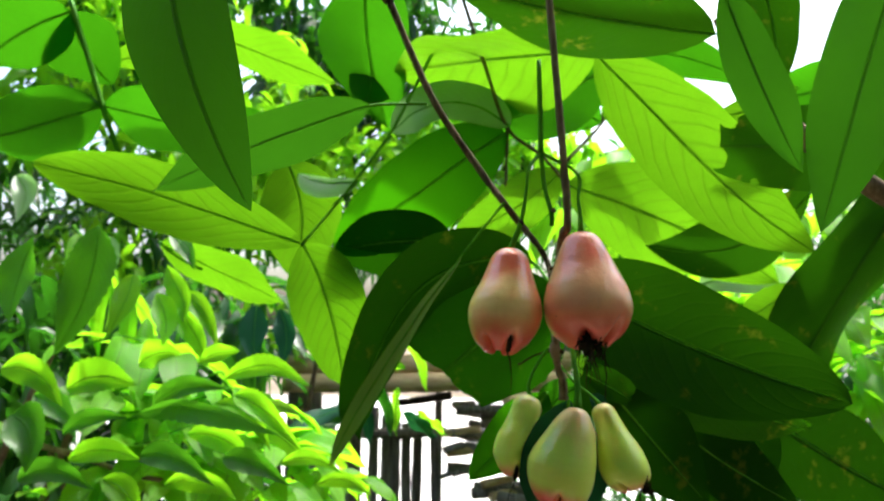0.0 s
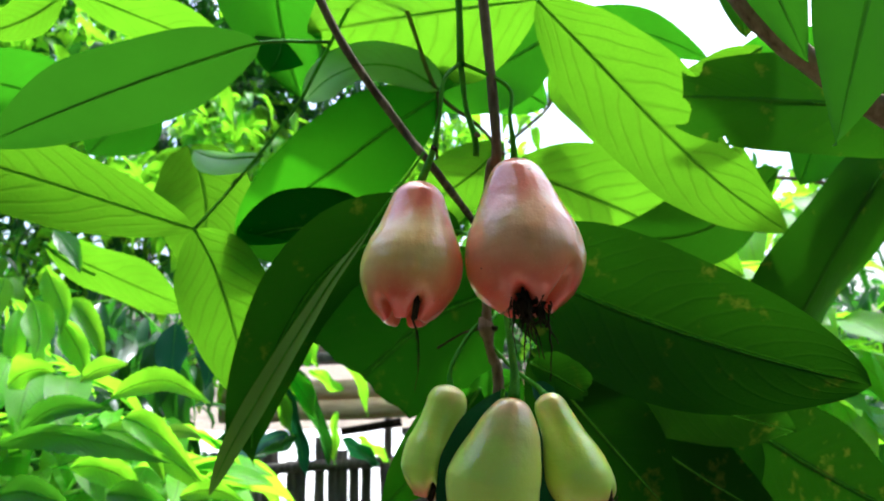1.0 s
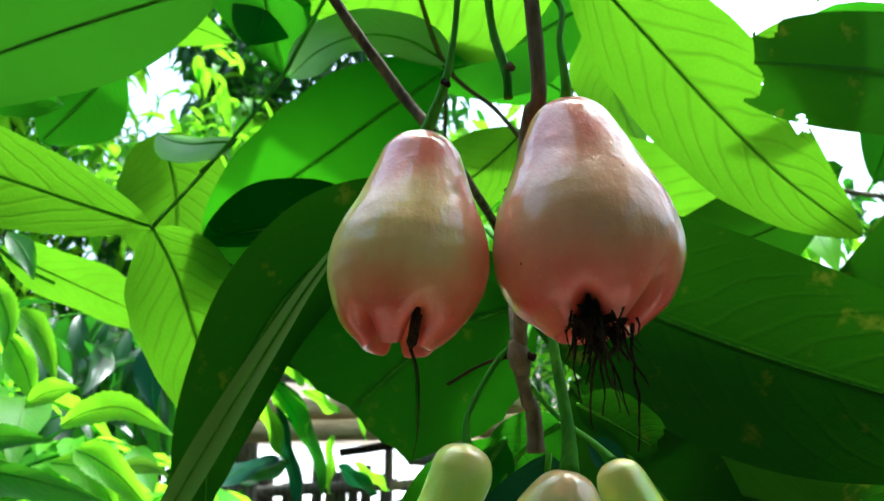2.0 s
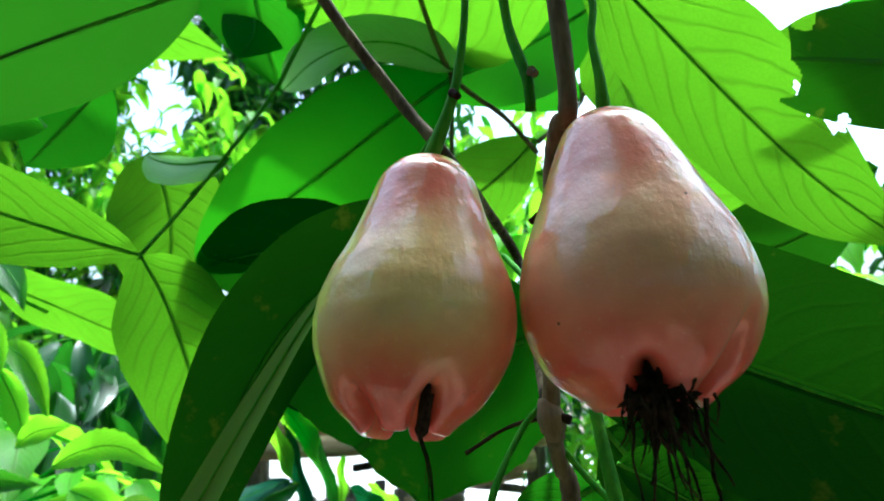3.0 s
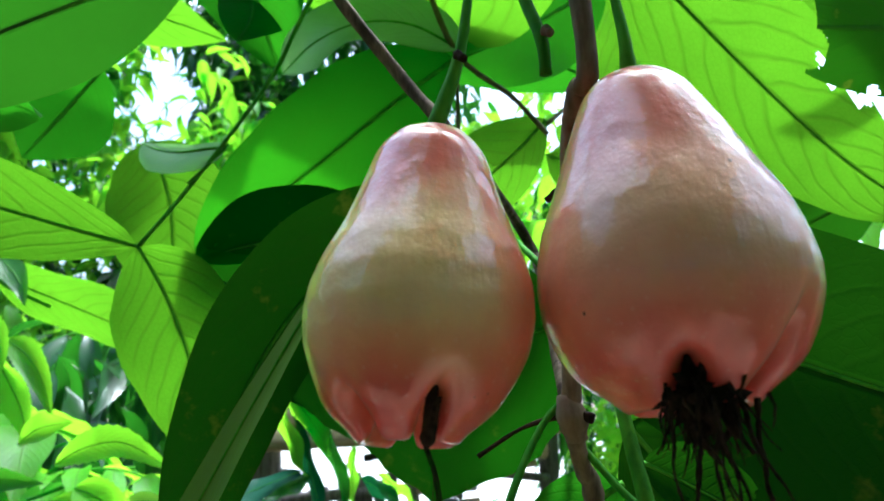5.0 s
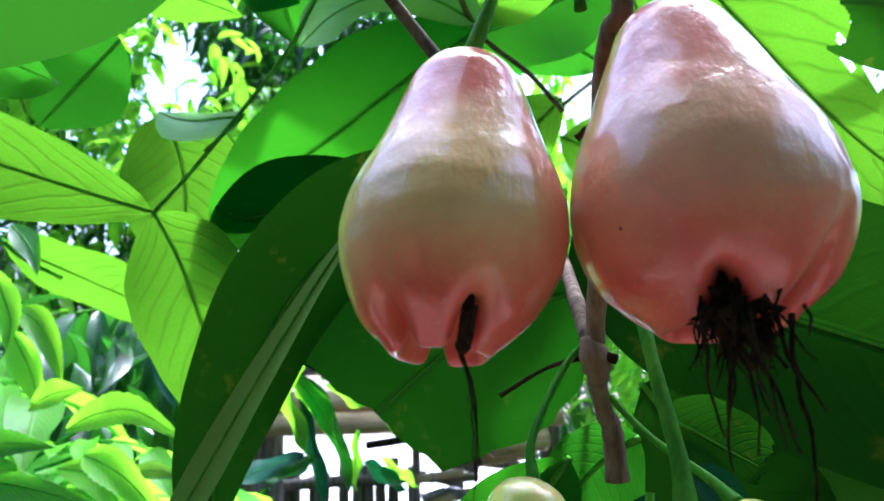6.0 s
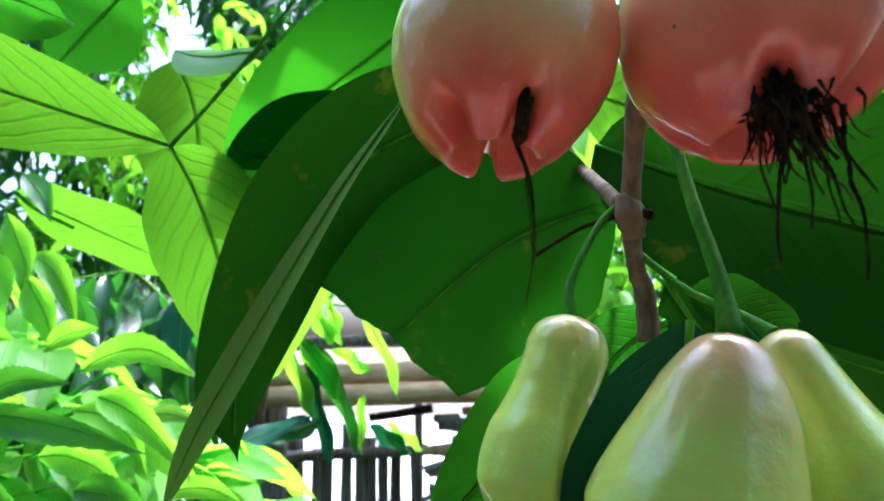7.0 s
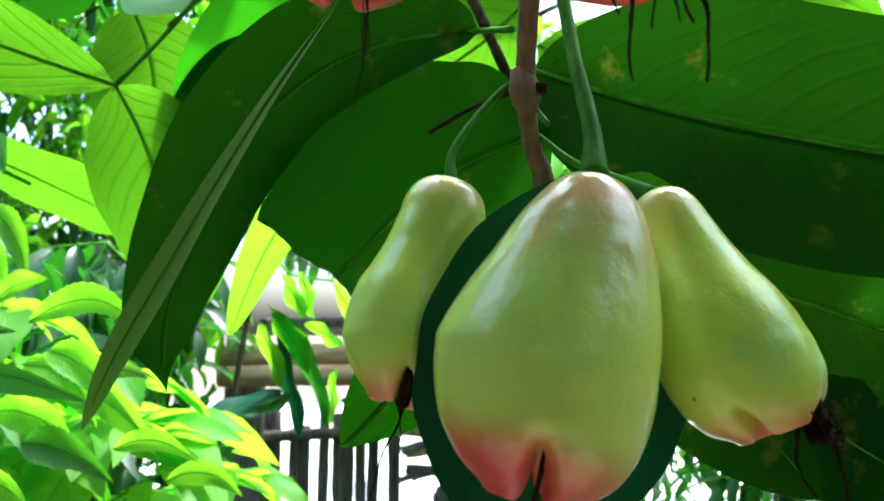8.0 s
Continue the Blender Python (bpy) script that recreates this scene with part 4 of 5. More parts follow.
pole(frame_poles, "pole", (-0.4577, 2.25, 1.3806), (0.4327, 2.25, 1.4059), 0.032, 0.034, cane, 3)
pole(frame_poles, "pole", (-0.4233, 2.6, 1.4703), (0.5038, 2.6, 1.506), 0.022, 0.022, grey_wood, 3)
pole(frame_poles, "post", (-0.424, 2.3, 0), (-0.424, 2.3, 1.470), 0.03, 0.028, grey_wood, 0)
pole(frame_poles, "post", (0.402, 2.3, 0), (0.402, 2.3, 1.470), 0.03, 0.028, grey_wood, 0)
wood_rnd = random.Random(8)
for k in range(26):
    z = 1.307 - 0.34 * (k / 26) + wood_rnd.uniform(-0.012, 0.012)
    x0 = 0.062 + wood_rnd.uniform(-0.03, 0.16)
    span, deep = wood_rnd.uniform(0.06, 0.24), wood_rnd.uniform(-0.08, 0.05)
    log = thing("stick", (x0, 2.30 + deep, z), "weathered stick in a loose stack beside the fence", "stick", "stacked sticks")
    thick = wood_rnd.uniform(0.008, 0.019)
    pole(log, "wood", (x0, 2.30 + deep, z), (x0 + span, 2.30 + deep + wood_rnd.uniform(-0.12, 0.12), z + wood_rnd.uniform(-0.03, 0.03)), thick, thick * 0.85, cane if k % 4 == 1 else grey_wood, 0, False, 10)
bucket_log = thing("bamboo_offcut", (0.2319, 2.15, 1.2827), "pale cut bamboo end lying on the stack", "bamboo")
pole(bucket_log, "cane", (0.2319, 2.15, 1.2827), (0.3719, 2.2, 1.2927), 0.036, 0.036, cane, 1)
dark_stick = thing("stick", (-0.1102, 2.28, 1.2683), "black stick laid across the fence top", "stick")
pole(dark_stick, "wood", (-0.1102, 2.28, 1.2683), (0.0677, 2.28, 1.2947), 0.011, 0.013, dark_wood, 0)

# ---- the rose apple tree ----
tree = thing("rose_apple_tree", (0.09, 0.44, 1.50), "rose apple branches with large glossy green leaves", "tree")
tube(tree, "branch", [(-0.0098, 0.545, 1.7609), (0.0228, 0.54, 1.6869), (0.0576, 0.535, 1.6326), (0.0809, 0.527, 1.5992), (0.1154, 0.596, 1.5715), (0.095, 0.434, 1.511)], 0.0027, 0.0022, bark, "thin brown branch", 0.08, n=50)
tube(tree, "branch", [(0.087, 0.425, 1.7407), (0.0959, 0.405, 1.5911), (0.0948, 0.408, 1.572), (0.0943, 0.413, 1.5635), (0.0948, 0.425, 1.5309), (0.0948, 0.432, 1.5106), (0.0976, 0.438, 1.499), (0.0997, 0.44, 1.4948), (0.1005, 0.4405, 1.4835)], (0.0020, 0.0021, 0.0022, 0.0022, 0.0020, 0.0022, 0.0026), 0, bark, "thin brown branch with a knotty fork, cut off below", 0.07, n=70)
tube(tree, "knot", [(0.0935, 0.4310, 1.5150), (0.0945, 0.4310, 1.5100), (0.0955, 0.4320, 1.5055)], (0.0021, 0.0036, 0.0022), 0, bark, "swollen knot where the branches fork", 0.10)
tube(tree, "knot", [(0.0955, 0.4300, 1.5110), (0.0985, 0.4285, 1.5098)], 0.0014, 0.0010, dry, "", 0.15)
tube(tree, "twig", [(0.0369, 0.66, 1.8007), (-0.0026, 0.665, 1.7201), (-0.0226, 0.67, 1.6846), (-0.066, 0.671, 1.626), (-0.092, 0.667, 1.592)], 0.0014, 0.0012, twig_green, "", 0.08)
tube(tree, "twig", [(0.0443, 0.66, 1.8276), (0.0681, 0.66, 1.7562), (0.089, 0.662, 1.699), (0.1218, 0.68, 1.6789), (0.1443, 0.69, 1.6576)], 0.0018, 0.0016, twig_dark, "", 0.08)
tube(tree, "twig", [(0.089, 0.662, 1.699), (0.0881, 0.665, 1.6465)], 0.0014, 0.0012, twig_dark, "", 0.08)
tube(tree, "twig", [(0.2338, 0.9, 1.7951), (0.2273, 0.9, 1.7733), (0.1665, 0.8, 1.7024)], 0.0022, 0.002, twig_dark, "", 0.08)
tube(tree, "twig", [(0.2303, 0.9, 1.795), (0.2273, 0.9, 1.7733), (0.205, 0.88, 1.7777)], 0.0022, 0.002, twig_dark, "", 0.08)
tube(tree, "twig", [(-0.3436, 0.72, 1.8395), (-0.3263, 0.72, 1.793), (-0.3043, 0.72, 1.7312), (-0.2859, 0.72, 1.685)], 0.0028, 0.0024, twig_green, "", 0.08)
tube(tree, "twig", [(-0.3149, 0.9, 1.6179), (-0.2945, 0.9, 1.6008), (-0.2606, 0.9, 1.5839)], 0.002, 0.0015, twig_green, "", 0.08)
tube(tree, "fruit_stem", [(0.0826, 0.412, 1.6650), (0.0832, 0.410, 1.635), (0.0834, 0.4088, 1.6138)], 0.0013, 0.0016, twig_green, "", 0.06)
tube(tree, "fruit_stem", [(0.0834, 0.4088, 1.6138), (0.0852, 0.409, 1.596), (0.0881, 0.405, 1.5822), (0.0886, 0.405, 1.5749)], (0.0013, 0.0011, 0.0013, 0.0012), 0, twig_green, "cut green stem stub", 0.06)
tube(tree, "node", [(0.0887, 0.4035, 1.583), (0.0895, 0.4025, 1.5819)], 0.0011, 0.0008, bark, "small brown bud scar", 0.1)
tube(tree, "node", [(0.0717, 0.398, 1.576), (0.0727, 0.396, 1.5744)], 0.0009, 0.0007, dry, "", 0.1)
tube(tree, "twig", [(0.0935, 0.412, 1.5578), (0.0915, 0.413, 1.5551), (0.0891, 0.415, 1.5531)], 0.0009, 0.0007, dry, "short dead twig", 0.15)
tube(tree, "twig", [(0.0940, 0.4310, 1.5108), (0.0847, 0.435, 1.5081), (0.0748, 0.436, 1.5024)], (0.0007, 0.00045, 0.0005), 0, dry, "", 0.12)
tube(tree, "branch", [(0.1843, 0.42, 1.6944), (0.1988, 0.42, 1.6594), (0.2253, 0.42, 1.6284), (0.2688, 0.42, 1.5966), (0.3074, 0.42, 1.5744)], 0.0045, 0.006, bark, "", 0.08)
tube(tree, "trunk", [(1.05, 0.75, -0.05), (1.03, 0.74, 0.7), (1.0, 0.72, 1.5), (0.96, 0.70, 2.3)], 0.07, 0.045, bark, "brown trunk", 0.06, 14, 30)
tube(tree, "limb", [(0.98, 0.71, 1.95), (0.7, 0.66, 2.05), (0.35, 0.60, 2.0), (-0.02, 0.56, 1.8659), (-0.0098, 0.545, 1.7609)], 0.016, 0.0045, bark, "", 0.06, 10, 30)
tube(tree, "limb", [(0.5, 0.63, 2.03), (0.25, 0.52, 1.98), (0.083, 0.45, 1.82), (0.0870, 0.425, 1.7407)], 0.008, 0.0032, bark, "", 0.06, 10, 30)
tube(tree, "limb", [(1.0, 0.72, 1.62), (0.7, 0.58, 1.60), (0.3074, 0.42, 1.5744)], 0.014, 0.008, bark, "", 0.06, 10, 20)
curved_leaf(tree, [(-0.0917, 0.667, 1.5923), (-0.1396, 0.662, 1.607), (-0.1881, 0.656, 1.6224), (-0.2383, 0.65, 1.6375), (-0.288, 0.645, 1.6486), (-0.3223, 0.64, 1.6563)], ((0.35, -1, -0.25), (0.3, -1, -0.35)), (0.031, 0.030), young, (12, 6), wave=0.04, point=0.75)
curved_leaf(tree, [(-0.0917, 0.667, 1.5923), (-0.0776, 0.672, 1.5637), (-0.0667, 0.68, 1.5289), (-0.0595, 0.69, 1.4935), (-0.0559, 0.7, 1.4624)], ((0.2, -1, -0.1), (0.3, -1, 0.1)), (0.033, 0.036), young, (5, 8), wave=0.03, point=0.75, belly=0.82, tip=0.1)
curved_leaf(tree, [(-0.1345, 0.785, 1.6928), (-0.1242, 0.79, 1.6639), (-0.1197, 0.795, 1.6349), (-0.1209, 0.8, 1.6017), (-0.1275, 0.81, 1.569)], ((0.25, -1, -0.2), (0.25, -1, -0.1)), (0.045, 0.042), young, (10, 4), wave=0.05, point=0.6, belly=0.8)
curved_leaf(tree, [(-0.045, 0.672, 1.6492), (-0.0579, 0.675, 1.6497), (-0.0741, 0.68, 1.6498), (-0.091, 0.69, 1.6548), (-0.1045, 0.7, 1.6627)], ((0.0, -0.8, 0.6), (0.0, -0.8, 0.6)), (0.006, 0.017), sheen_leaf, (20, -15), wave=0.05, point=0.6, stalk=(-0.0659, 0.669, 1.6279))
curved_leaf(tree, [(0.0873, 0.66, 1.694), (0.0491, 0.668, 1.6697), (0.0113, 0.675, 1.6421), (-0.027, 0.682, 1.6157), (-0.0657, 0.688, 1.5872)], ((0.1, -1, -0.25), (0.2, -1, -0.2)), (0.041, 0.041), fresh, (8, 8), wave=0.02, point=0.62, belly=0.92, fine=2)
# dark blade added for the shadow across the fresh leaf's lower end
leaf(tree, (0.0433, 0.668, 1.5958), (-0.0687, 0.69, 1.5868), (0.144, 0.358, -0.923), 0.0646, (-0.0042, -0.0041), 0.0040, deep_green, point=0.6)
curved_leaf(tree, [(0.0469, 0.515, 1.5708), (0.0383, 0.515, 1.5579), (0.0234, 0.522, 1.5389), (0.0054, 0.528, 1.5112), (-0.0143, 0.536, 1.48), (-0.0312, 0.54, 1.4505), (-0.0428, 0.545, 1.4254)], ((-0.75, -0.5, 0.43), (-0.35, -1, 0.25)), (0.0080, 0.0090), pale_under, (6, 6), wave=0.02, point=0.7, belly=1.5, rib=0.0008, stalk=(0.0722, 0.495, 1.6025), fine=2)
curved_leaf(tree, [(0.0943, 0.53, 1.567), (0.068, 0.545, 1.5693), (0.0417, 0.555, 1.5642), (0.0163, 0.565, 1.5489), (-0.0039, 0.57, 1.5221), (-0.0185, 0.575, 1.4907), (-0.0287, 0.58, 1.459), (-0.0261, 0.58, 1.4344)], ((0.1, -1, 0.05), (0.35, -1, -0.1)), (0.029, 0.0195), mature, (10, 10), wave=0.03, point=0.62, belly=0.80, rib=0.0011, stalk=(0.1005, 0.490, 1.5500), fine=2, tip=0.12)
curved_leaf(tree, [(0.1222, 0.545, 1.5359), (0.1061, 0.56, 1.5327), (0.0831, 0.58, 1.524), (0.0607, 0.6, 1.5075), (0.0343, 0.62, 1.4836)], ((0.05, -1, -0.2), (0.1, -1, -0.25)), (0.051, 0.051), deep_green, (8, 8), wave=0.02, point=0.75, belly=0.78, cut=0.64, torn=0.03, rib=0.0010, stalk=(0.0942, 0.432, 1.5096), fine=2)
leaf(tree, (0.114, 0.535, 1.5551), (0.2459, 0.418, 1.4862), (-0.414, 0.067, -0.908), 0.0768, (0.0021, 0.0059), -0.0078, mature, wave=0.02, rib=0.0010, fine=2, point=0.66)
curved_leaf(tree, [(0.1554, 0.6, 1.7434), (0.203, 0.62, 1.7065), (0.2543, 0.64, 1.6649), (0.3081, 0.66, 1.6263), (0.3696, 0.68, 1.5932)], ((-0.1, -1, -0.35), (-0.1, -1, -0.35)), (0.041, 0.041), young, (6, 6), wave=0.02, point=0.72, belly=0.86, fine=4, bites=((0.59, 1.0, 0.055), (0.64, 0.94, 0.03), (0.68, 0.9, 0.02)))
leaf(tree, (0.1634, 0.8, 1.6773), (0.4125, 0.84, 1.5759), (-0.39, 0.547, -0.741), 0.1180, (0.0087, -0.0068), 0.0037, young, wave=0.04)
leaf(tree, (0.4013, 0.74, 1.6604), (0.2399, 0.76, 1.6061), (0.323, 0.585, -0.744), 0.0860, (0.0128, 0.0255), 0.0000, mature, wave=0.03)
leaf(tree, (0.146, 0.7, 1.6705), (0.0407, 0.74, 1.6093), (0.554, 0.638, -0.535), 0.0662, (0.0008, 0.0099), 0.0000, young)
leaf(tree, (0.4573, 0.66, 1.661), (0.3005, 0.66, 1.4145), (0.762, 0.431, -0.484), 0.0929, (0.0035, -0.0163), -0.0061, mature, wave=0.08, point=0.6)
curved_leaf(tree, [(0.4375, 0.66, 1.6298), (0.4102, 0.665, 1.6185), (0.3874, 0.67, 1.6052), (0.367, 0.675, 1.5932)], ((0, -1, 0.2), (0, -1, 0.2)), (0.008, 0.012), pale_under, (10, 20), wave=0.02)
curved_leaf(tree, [(0.3636, 0.95, 1.5778), (0.4001, 0.95, 1.5878), (0.4364, 0.95, 1.5862), (0.4688, 0.95, 1.5758)], ((0, -1, 0.2), (0, -1, 0.2)), (0.022, 0.026), sheen_leaf, (10, 10), wave=0.04, point=0.55)
curved_leaf(tree, [(0.4719, 0.92, 1.5779), (0.4466, 0.92, 1.5565), (0.4181, 0.92, 1.5386), (0.3934, 0.92, 1.5278)], ((0, -1, -0.2), (0, -1, -0.2)), (0.026, 0.028), young, (10, 10), wave=0.04)
curved_leaf(tree, [(0.4729, 0.75, 1.7936), (0.4342, 0.75, 1.7749), (0.393, 0.75, 1.7623), (0.3553, 0.75, 1.7617)], ((0, -1, -0.2), (0, -1, -0.2)), (0.030, 0.034), full, (10, 10), wave=0.04)
curved_leaf(tree, [(0.2924, 0.62, 1.8572), (0.3017, 0.62, 1.8168), (0.31, 0.62, 1.7769), (0.3146, 0.62, 1.7278)], ((0, -1, -0.2), (0, -1, -0.2)), (0.030, 0.026), mature, (10, 10), wave=0.04)
curved_leaf(tree, [(0.4487, 0.7, 1.7577), (0.4334, 0.7, 1.7188), (0.4127, 0.7, 1.6747), (0.3952, 0.7, 1.6367)], ((0, -1, -0.2), (0, -1, -0.2)), (0.036, 0.036), full, (10, 10), wave=0.04)
leaf(tree, (0.1618, 0.62, 1.7548), (-0.0162, 0.7, 1.7644), (0.398, 0.904, -0.153), 0.1552, (-0.0025, 0.0018), 0.0140, young, wave=0.03)
leaf(tree, (0.2131, 0.5, 1.7193), (0.0317, 0.52, 1.762), (-0.057, -0.975, 0.215), 0.1039, (-0.0116, 0.0089), 0.0030, mature)
leaf(tree, (-0.046, 0.7, 1.869), (-0.0219, 0.72, 1.7129), (0.988, -0.009, 0.152), 0.0857, (-0.0023, -0.0093), 0.0209, full, wave=0.04)
curved_leaf(tree, [(0.0913, 0.66, 1.6993), (0.0638, 0.668, 1.7195), (0.033, 0.676, 1.7258), (0.0043, 0.684, 1.7182), (-0.0167, 0.69, 1.7007)], ((0.05, -0.85, 0.55), (0.1, -0.85, 0.5)), (0.026, 0.033), sheen_leaf, (15, 10), wave=0.03, point=0.6)
leaf(tree, (0.2228, 0.88, 1.7696), (0.0954, 0.8, 1.7455), (-0.293, 0.671, -0.681), 0.0629, (-0.0016, -0.0157), 0.0000, full)
leaf(tree, (0.2408, 0.86, 1.859), (0.2975, 0.88, 1.7129), (0.892, 0.246, 0.38), 0.0804, (-0.0028, -0.0063), 0.0000, young, wave=0.05)
leaf(tree, (0.2086, 0.76, 1.801), (0.0727, 0.72, 1.7159), (0.434, 0.319, -0.843), 0.0806, (-0.0006, 0.0070), 0.0000, full, wave=0.04)
leaf(tree, (-0.0186, 0.53, 1.676), (-0.1693, 0.53, 1.6128), (0.17, 0.898, -0.406), 0.0612, (-0.0037, -0.0018), 0.0019, shade, wave=0.03, stalk=(0.0202, 0.535, 1.6794))
leaf(tree, (-0.0457, 0.72, 1.7742), (-0.0476, 0.7, 1.7278), (0.943, 0.289, -0.165), 0.0464, (0.0033, 0.0063), 0.0000, full)
leaf(tree, (-0.0308, 0.2, 1.6302), (-0.0057, 0.19, 1.5465), (0.851, -0.426, 0.306), 0.0295, (0.0047, -0.0041), 0.0000, shade, rib=0.0003)
leaf(tree, (0.1526, 0.34, 1.6706), (0.1947, 0.36, 1.5946), (0.878, -0.036, 0.477), 0.0264, (0.0052, -0.0044), 0.0000, shade, rib=0.0003, wave=0.03)
leaf(tree, (0.471, 0.6, 1.6639), (0.2196, 0.555, 1.6566), (-0.007, 0.197, -0.98), 0.0730, (-0.0043, -0.0028), 0.0000, mature, fine=6, wave=0.07, point=0.45, cut=0.93, bites=((0.93, 0.03, 0.03), (0.90, -0.10, 0.04), (0.86, 0.14, 0.03), (0.80, 0.10, 0.012)))
leaf(tree, (0.3497, 0.66, 1.7398), (0.2797, 0.68, 1.7168), (0.359, 0.21, -0.909), 0.0300, (-0.0066, 0.0053), 0.0000, young)
leaf(tree, (0.2191, 0.8, 1.8292), (0.3823, 0.82, 1.7984), (-0.217, 0.417, -0.883), 0.0454, (0.0065, -0.0106), 0.0000, full)
leaf(tree, (0.2392, 0.35, 1.6977), (0.2011, 0.36, 1.5664), (0.942, 0.215, -0.257), 0.0497, (0.0004, -0.0014), 0.0000, shade, rib=0.0003, wave=0.03)
leaf(tree, (-0.3043, 0.72, 1.7312), (-0.4109, 0.7, 1.6891), (0.142, 0.705, -0.695), 0.0786, (0.0090, -0.0021), 0.0000, full, wave=0.04)
leaf(tree, (-0.3043, 0.72, 1.7312), (-0.1878, 0.74, 1.6973), (-0.301, 0.742, -0.599), 0.0801, (0.0040, -0.0028), 0.0000, full, wave=0.04)
leaf(tree, (-0.3411, 0.72, 1.8278), (-0.4257, 0.72, 1.774), (0.449, 0.546, -0.707), 0.0732, (-0.0037, -0.0057), 0.0000, full)
leaf(tree, (-0.34, 0.72, 1.8278), (-0.3154, 0.76, 1.7667), (0.933, -0.023, 0.36), 0.0774, (-0.0040, -0.0104), 0.0000, full)
leaf(tree, (-0.2641, 0.8, 1.8528), (-0.0936, 0.85, 1.8015), (-0.362, 0.856, -0.369), 0.0761, (0.0117, 0.0105), 0.0000, young, wave=0.04)
leaf(tree, (-0.2637, 0.8, 1.8462), (-0.353, 0.82, 1.8135), (0.394, 0.413, -0.821), 0.0371, (0.0029, 0.0070), 0.0000, young)
leaf(tree, (-0.1608, 0.766, 1.7421), (-0.223, 0.78, 1.6809), (0.695, 0.35, -0.628), 0.0674, (0.0048, 0.0014), 0.0000, full)
leaf(tree, (-0.3147, 0.9, 1.615), (-0.1603, 0.92, 1.5456), (-0.357, 0.73, -0.583), 0.0809, (0.0007, -0.0006), 0.0000, young, wave=0.05)
curved_leaf(tree, [(0.0261, 0.82, 1.6102), (-0.0129, 0.82, 1.5613), (-0.0441, 0.83, 1.5163), (-0.0695, 0.838, 1.4539)], ((0.1, -1, 0.1), (0.1, -1, 0.0)), (0.020, 0.017), shrub_leaf, (8, 8), wave=0.03, point=0.65)
leaf(tree, (0.1413, 0.8, 1.6856), (0.0732, 0.8, 1.6136), (0.633, 0.493, -0.597), 0.0406, (-0.0006, -0.0010), 0.0000, young)
curved_leaf(tree, [(0.0974, 0.408, 1.4872), (0.0955, 0.4065, 1.4737), (0.0942, 0.4055, 1.4597), (0.0935, 0.405, 1.4463), (0.0925, 0.405, 1.4333), (0.0915, 0.405, 1.4206)], ((0.05, -1, 0.1), (0.05, -1, 0.0)), (0.0226, 0.0226), blue, (4, 4), wave=0.01, point=0.85, belly=0.95, rib=0.0008)
leaf(tree, (0.0961, 0.47, 1.4842), (0.0513, 0.5, 1.4268), (0.807, 0.086, -0.584), 0.0343, (-0.0033, 0.0029), 0.0000, fresh)
leaf(tree, (0.1253, 0.5, 1.5018), (0.2171, 0.54, 1.4026), (0.697, 0.142, 0.703), 0.0662, (-0.0094, 0.0019), 0.0000, mature)
leaf(tree, (0.1699, 0.56, 1.4791), (0.3085, 0.6, 1.3886), (0.504, 0.168, 0.847), 0.0684, (-0.0096, -0.0034), 0.0000, mature)
leaf(tree, (0.3207, 0.7, 1.4531), (0.4973, 0.74, 1.3557), (0.457, 0.125, 0.881), 0.1001, (-0.0079, -0.0036), 0.0000, mature, bites=((0.30, 0.08, 0.02),), fine=3)
leaf(tree, (0.1859, 0.52, 1.5165), (0.1441, 0.52, 1.4715), (0.715, 0.219, -0.664), 0.0456, (-0.0063, 0.0008), 0.0000, mature)
leaf(tree, (0.1773, 0.55, 1.4859), (0.3064, 0.58, 1.4495), (-0.338, 0.456, -0.823), 0.0534, (-0.0068, -0.0027), 0.0000, mature, wave=0.03)
leaf(tree, (0.2409, 0.6, 1.4734), (0.2784, 0.6, 1.3708), (0.905, 0.268, 0.331), 0.0745, (0.0011, 0.0040), 0.0000, mature, wave=0.03)

curved_leaf(tree, [(0.1179, 0.462, 1.4958), (0.1265, 0.462, 1.4913), (0.1345, 0.462, 1.4868), (0.1434, 0.462, 1.4819)], ((0.0, -1, 0.2), (0.1, -1, 0.1)), (0.0075, 0.0110), mature, (14, 10), wave=0.05, point=0.6, cut=0.86, torn=0.08, rib=0.0006, fine=2)
curved_leaf(tree, [(0.1119, 0.425, 1.4883), (0.1149, 0.424, 1.4858), (0.1175, 0.423, 1.4816), (0.119, 0.422, 1.476)], ((0.2, -1, 0.2), (0.2, -1, 0.0)), (0.0050, 0.0042), blue, (14, 10), wave=0.03, rib=0.0005)
curved_leaf(tree, [(0.116, 0.475, 1.4888), (0.1081, 0.475, 1.4844), (0.1004, 0.476, 1.4771), (0.0936, 0.478, 1.4652), (0.0912, 0.48, 1.4531)], ((0.1, -1, 0.0), (0.1, -1, 0.0)), (0.0120, 0.0170), full, (10, 10), wave=0.03, point=0.7)

# ---- fruit ----
def ease(x):
    x = min(1.0, max(0.0, x))
    return x * x * (3 - 2 * x)


def strand(bm, start, drift, length, r, rnd, steps=6, curl=0.12, k=0):
    """A thin dried thread that wanders as it hangs."""
    p, d = Vector(start), Vector(drift).normalized()
    line = [p.copy()]
    for _ in range(steps):
        d = (d + Vector((rnd.uniform(-1, 1), rnd.uniform(-1, 1), rnd.uniform(-0.8, 0.3))) * curl * 2.2 + Vector((0, 0, -0.12))).normalized()
        p = p + d * length / steps
        line.append(p.copy())
    add_tube(bm, line, r, r * 0.35, 5, steps * 4, 0.3, k)
    return line


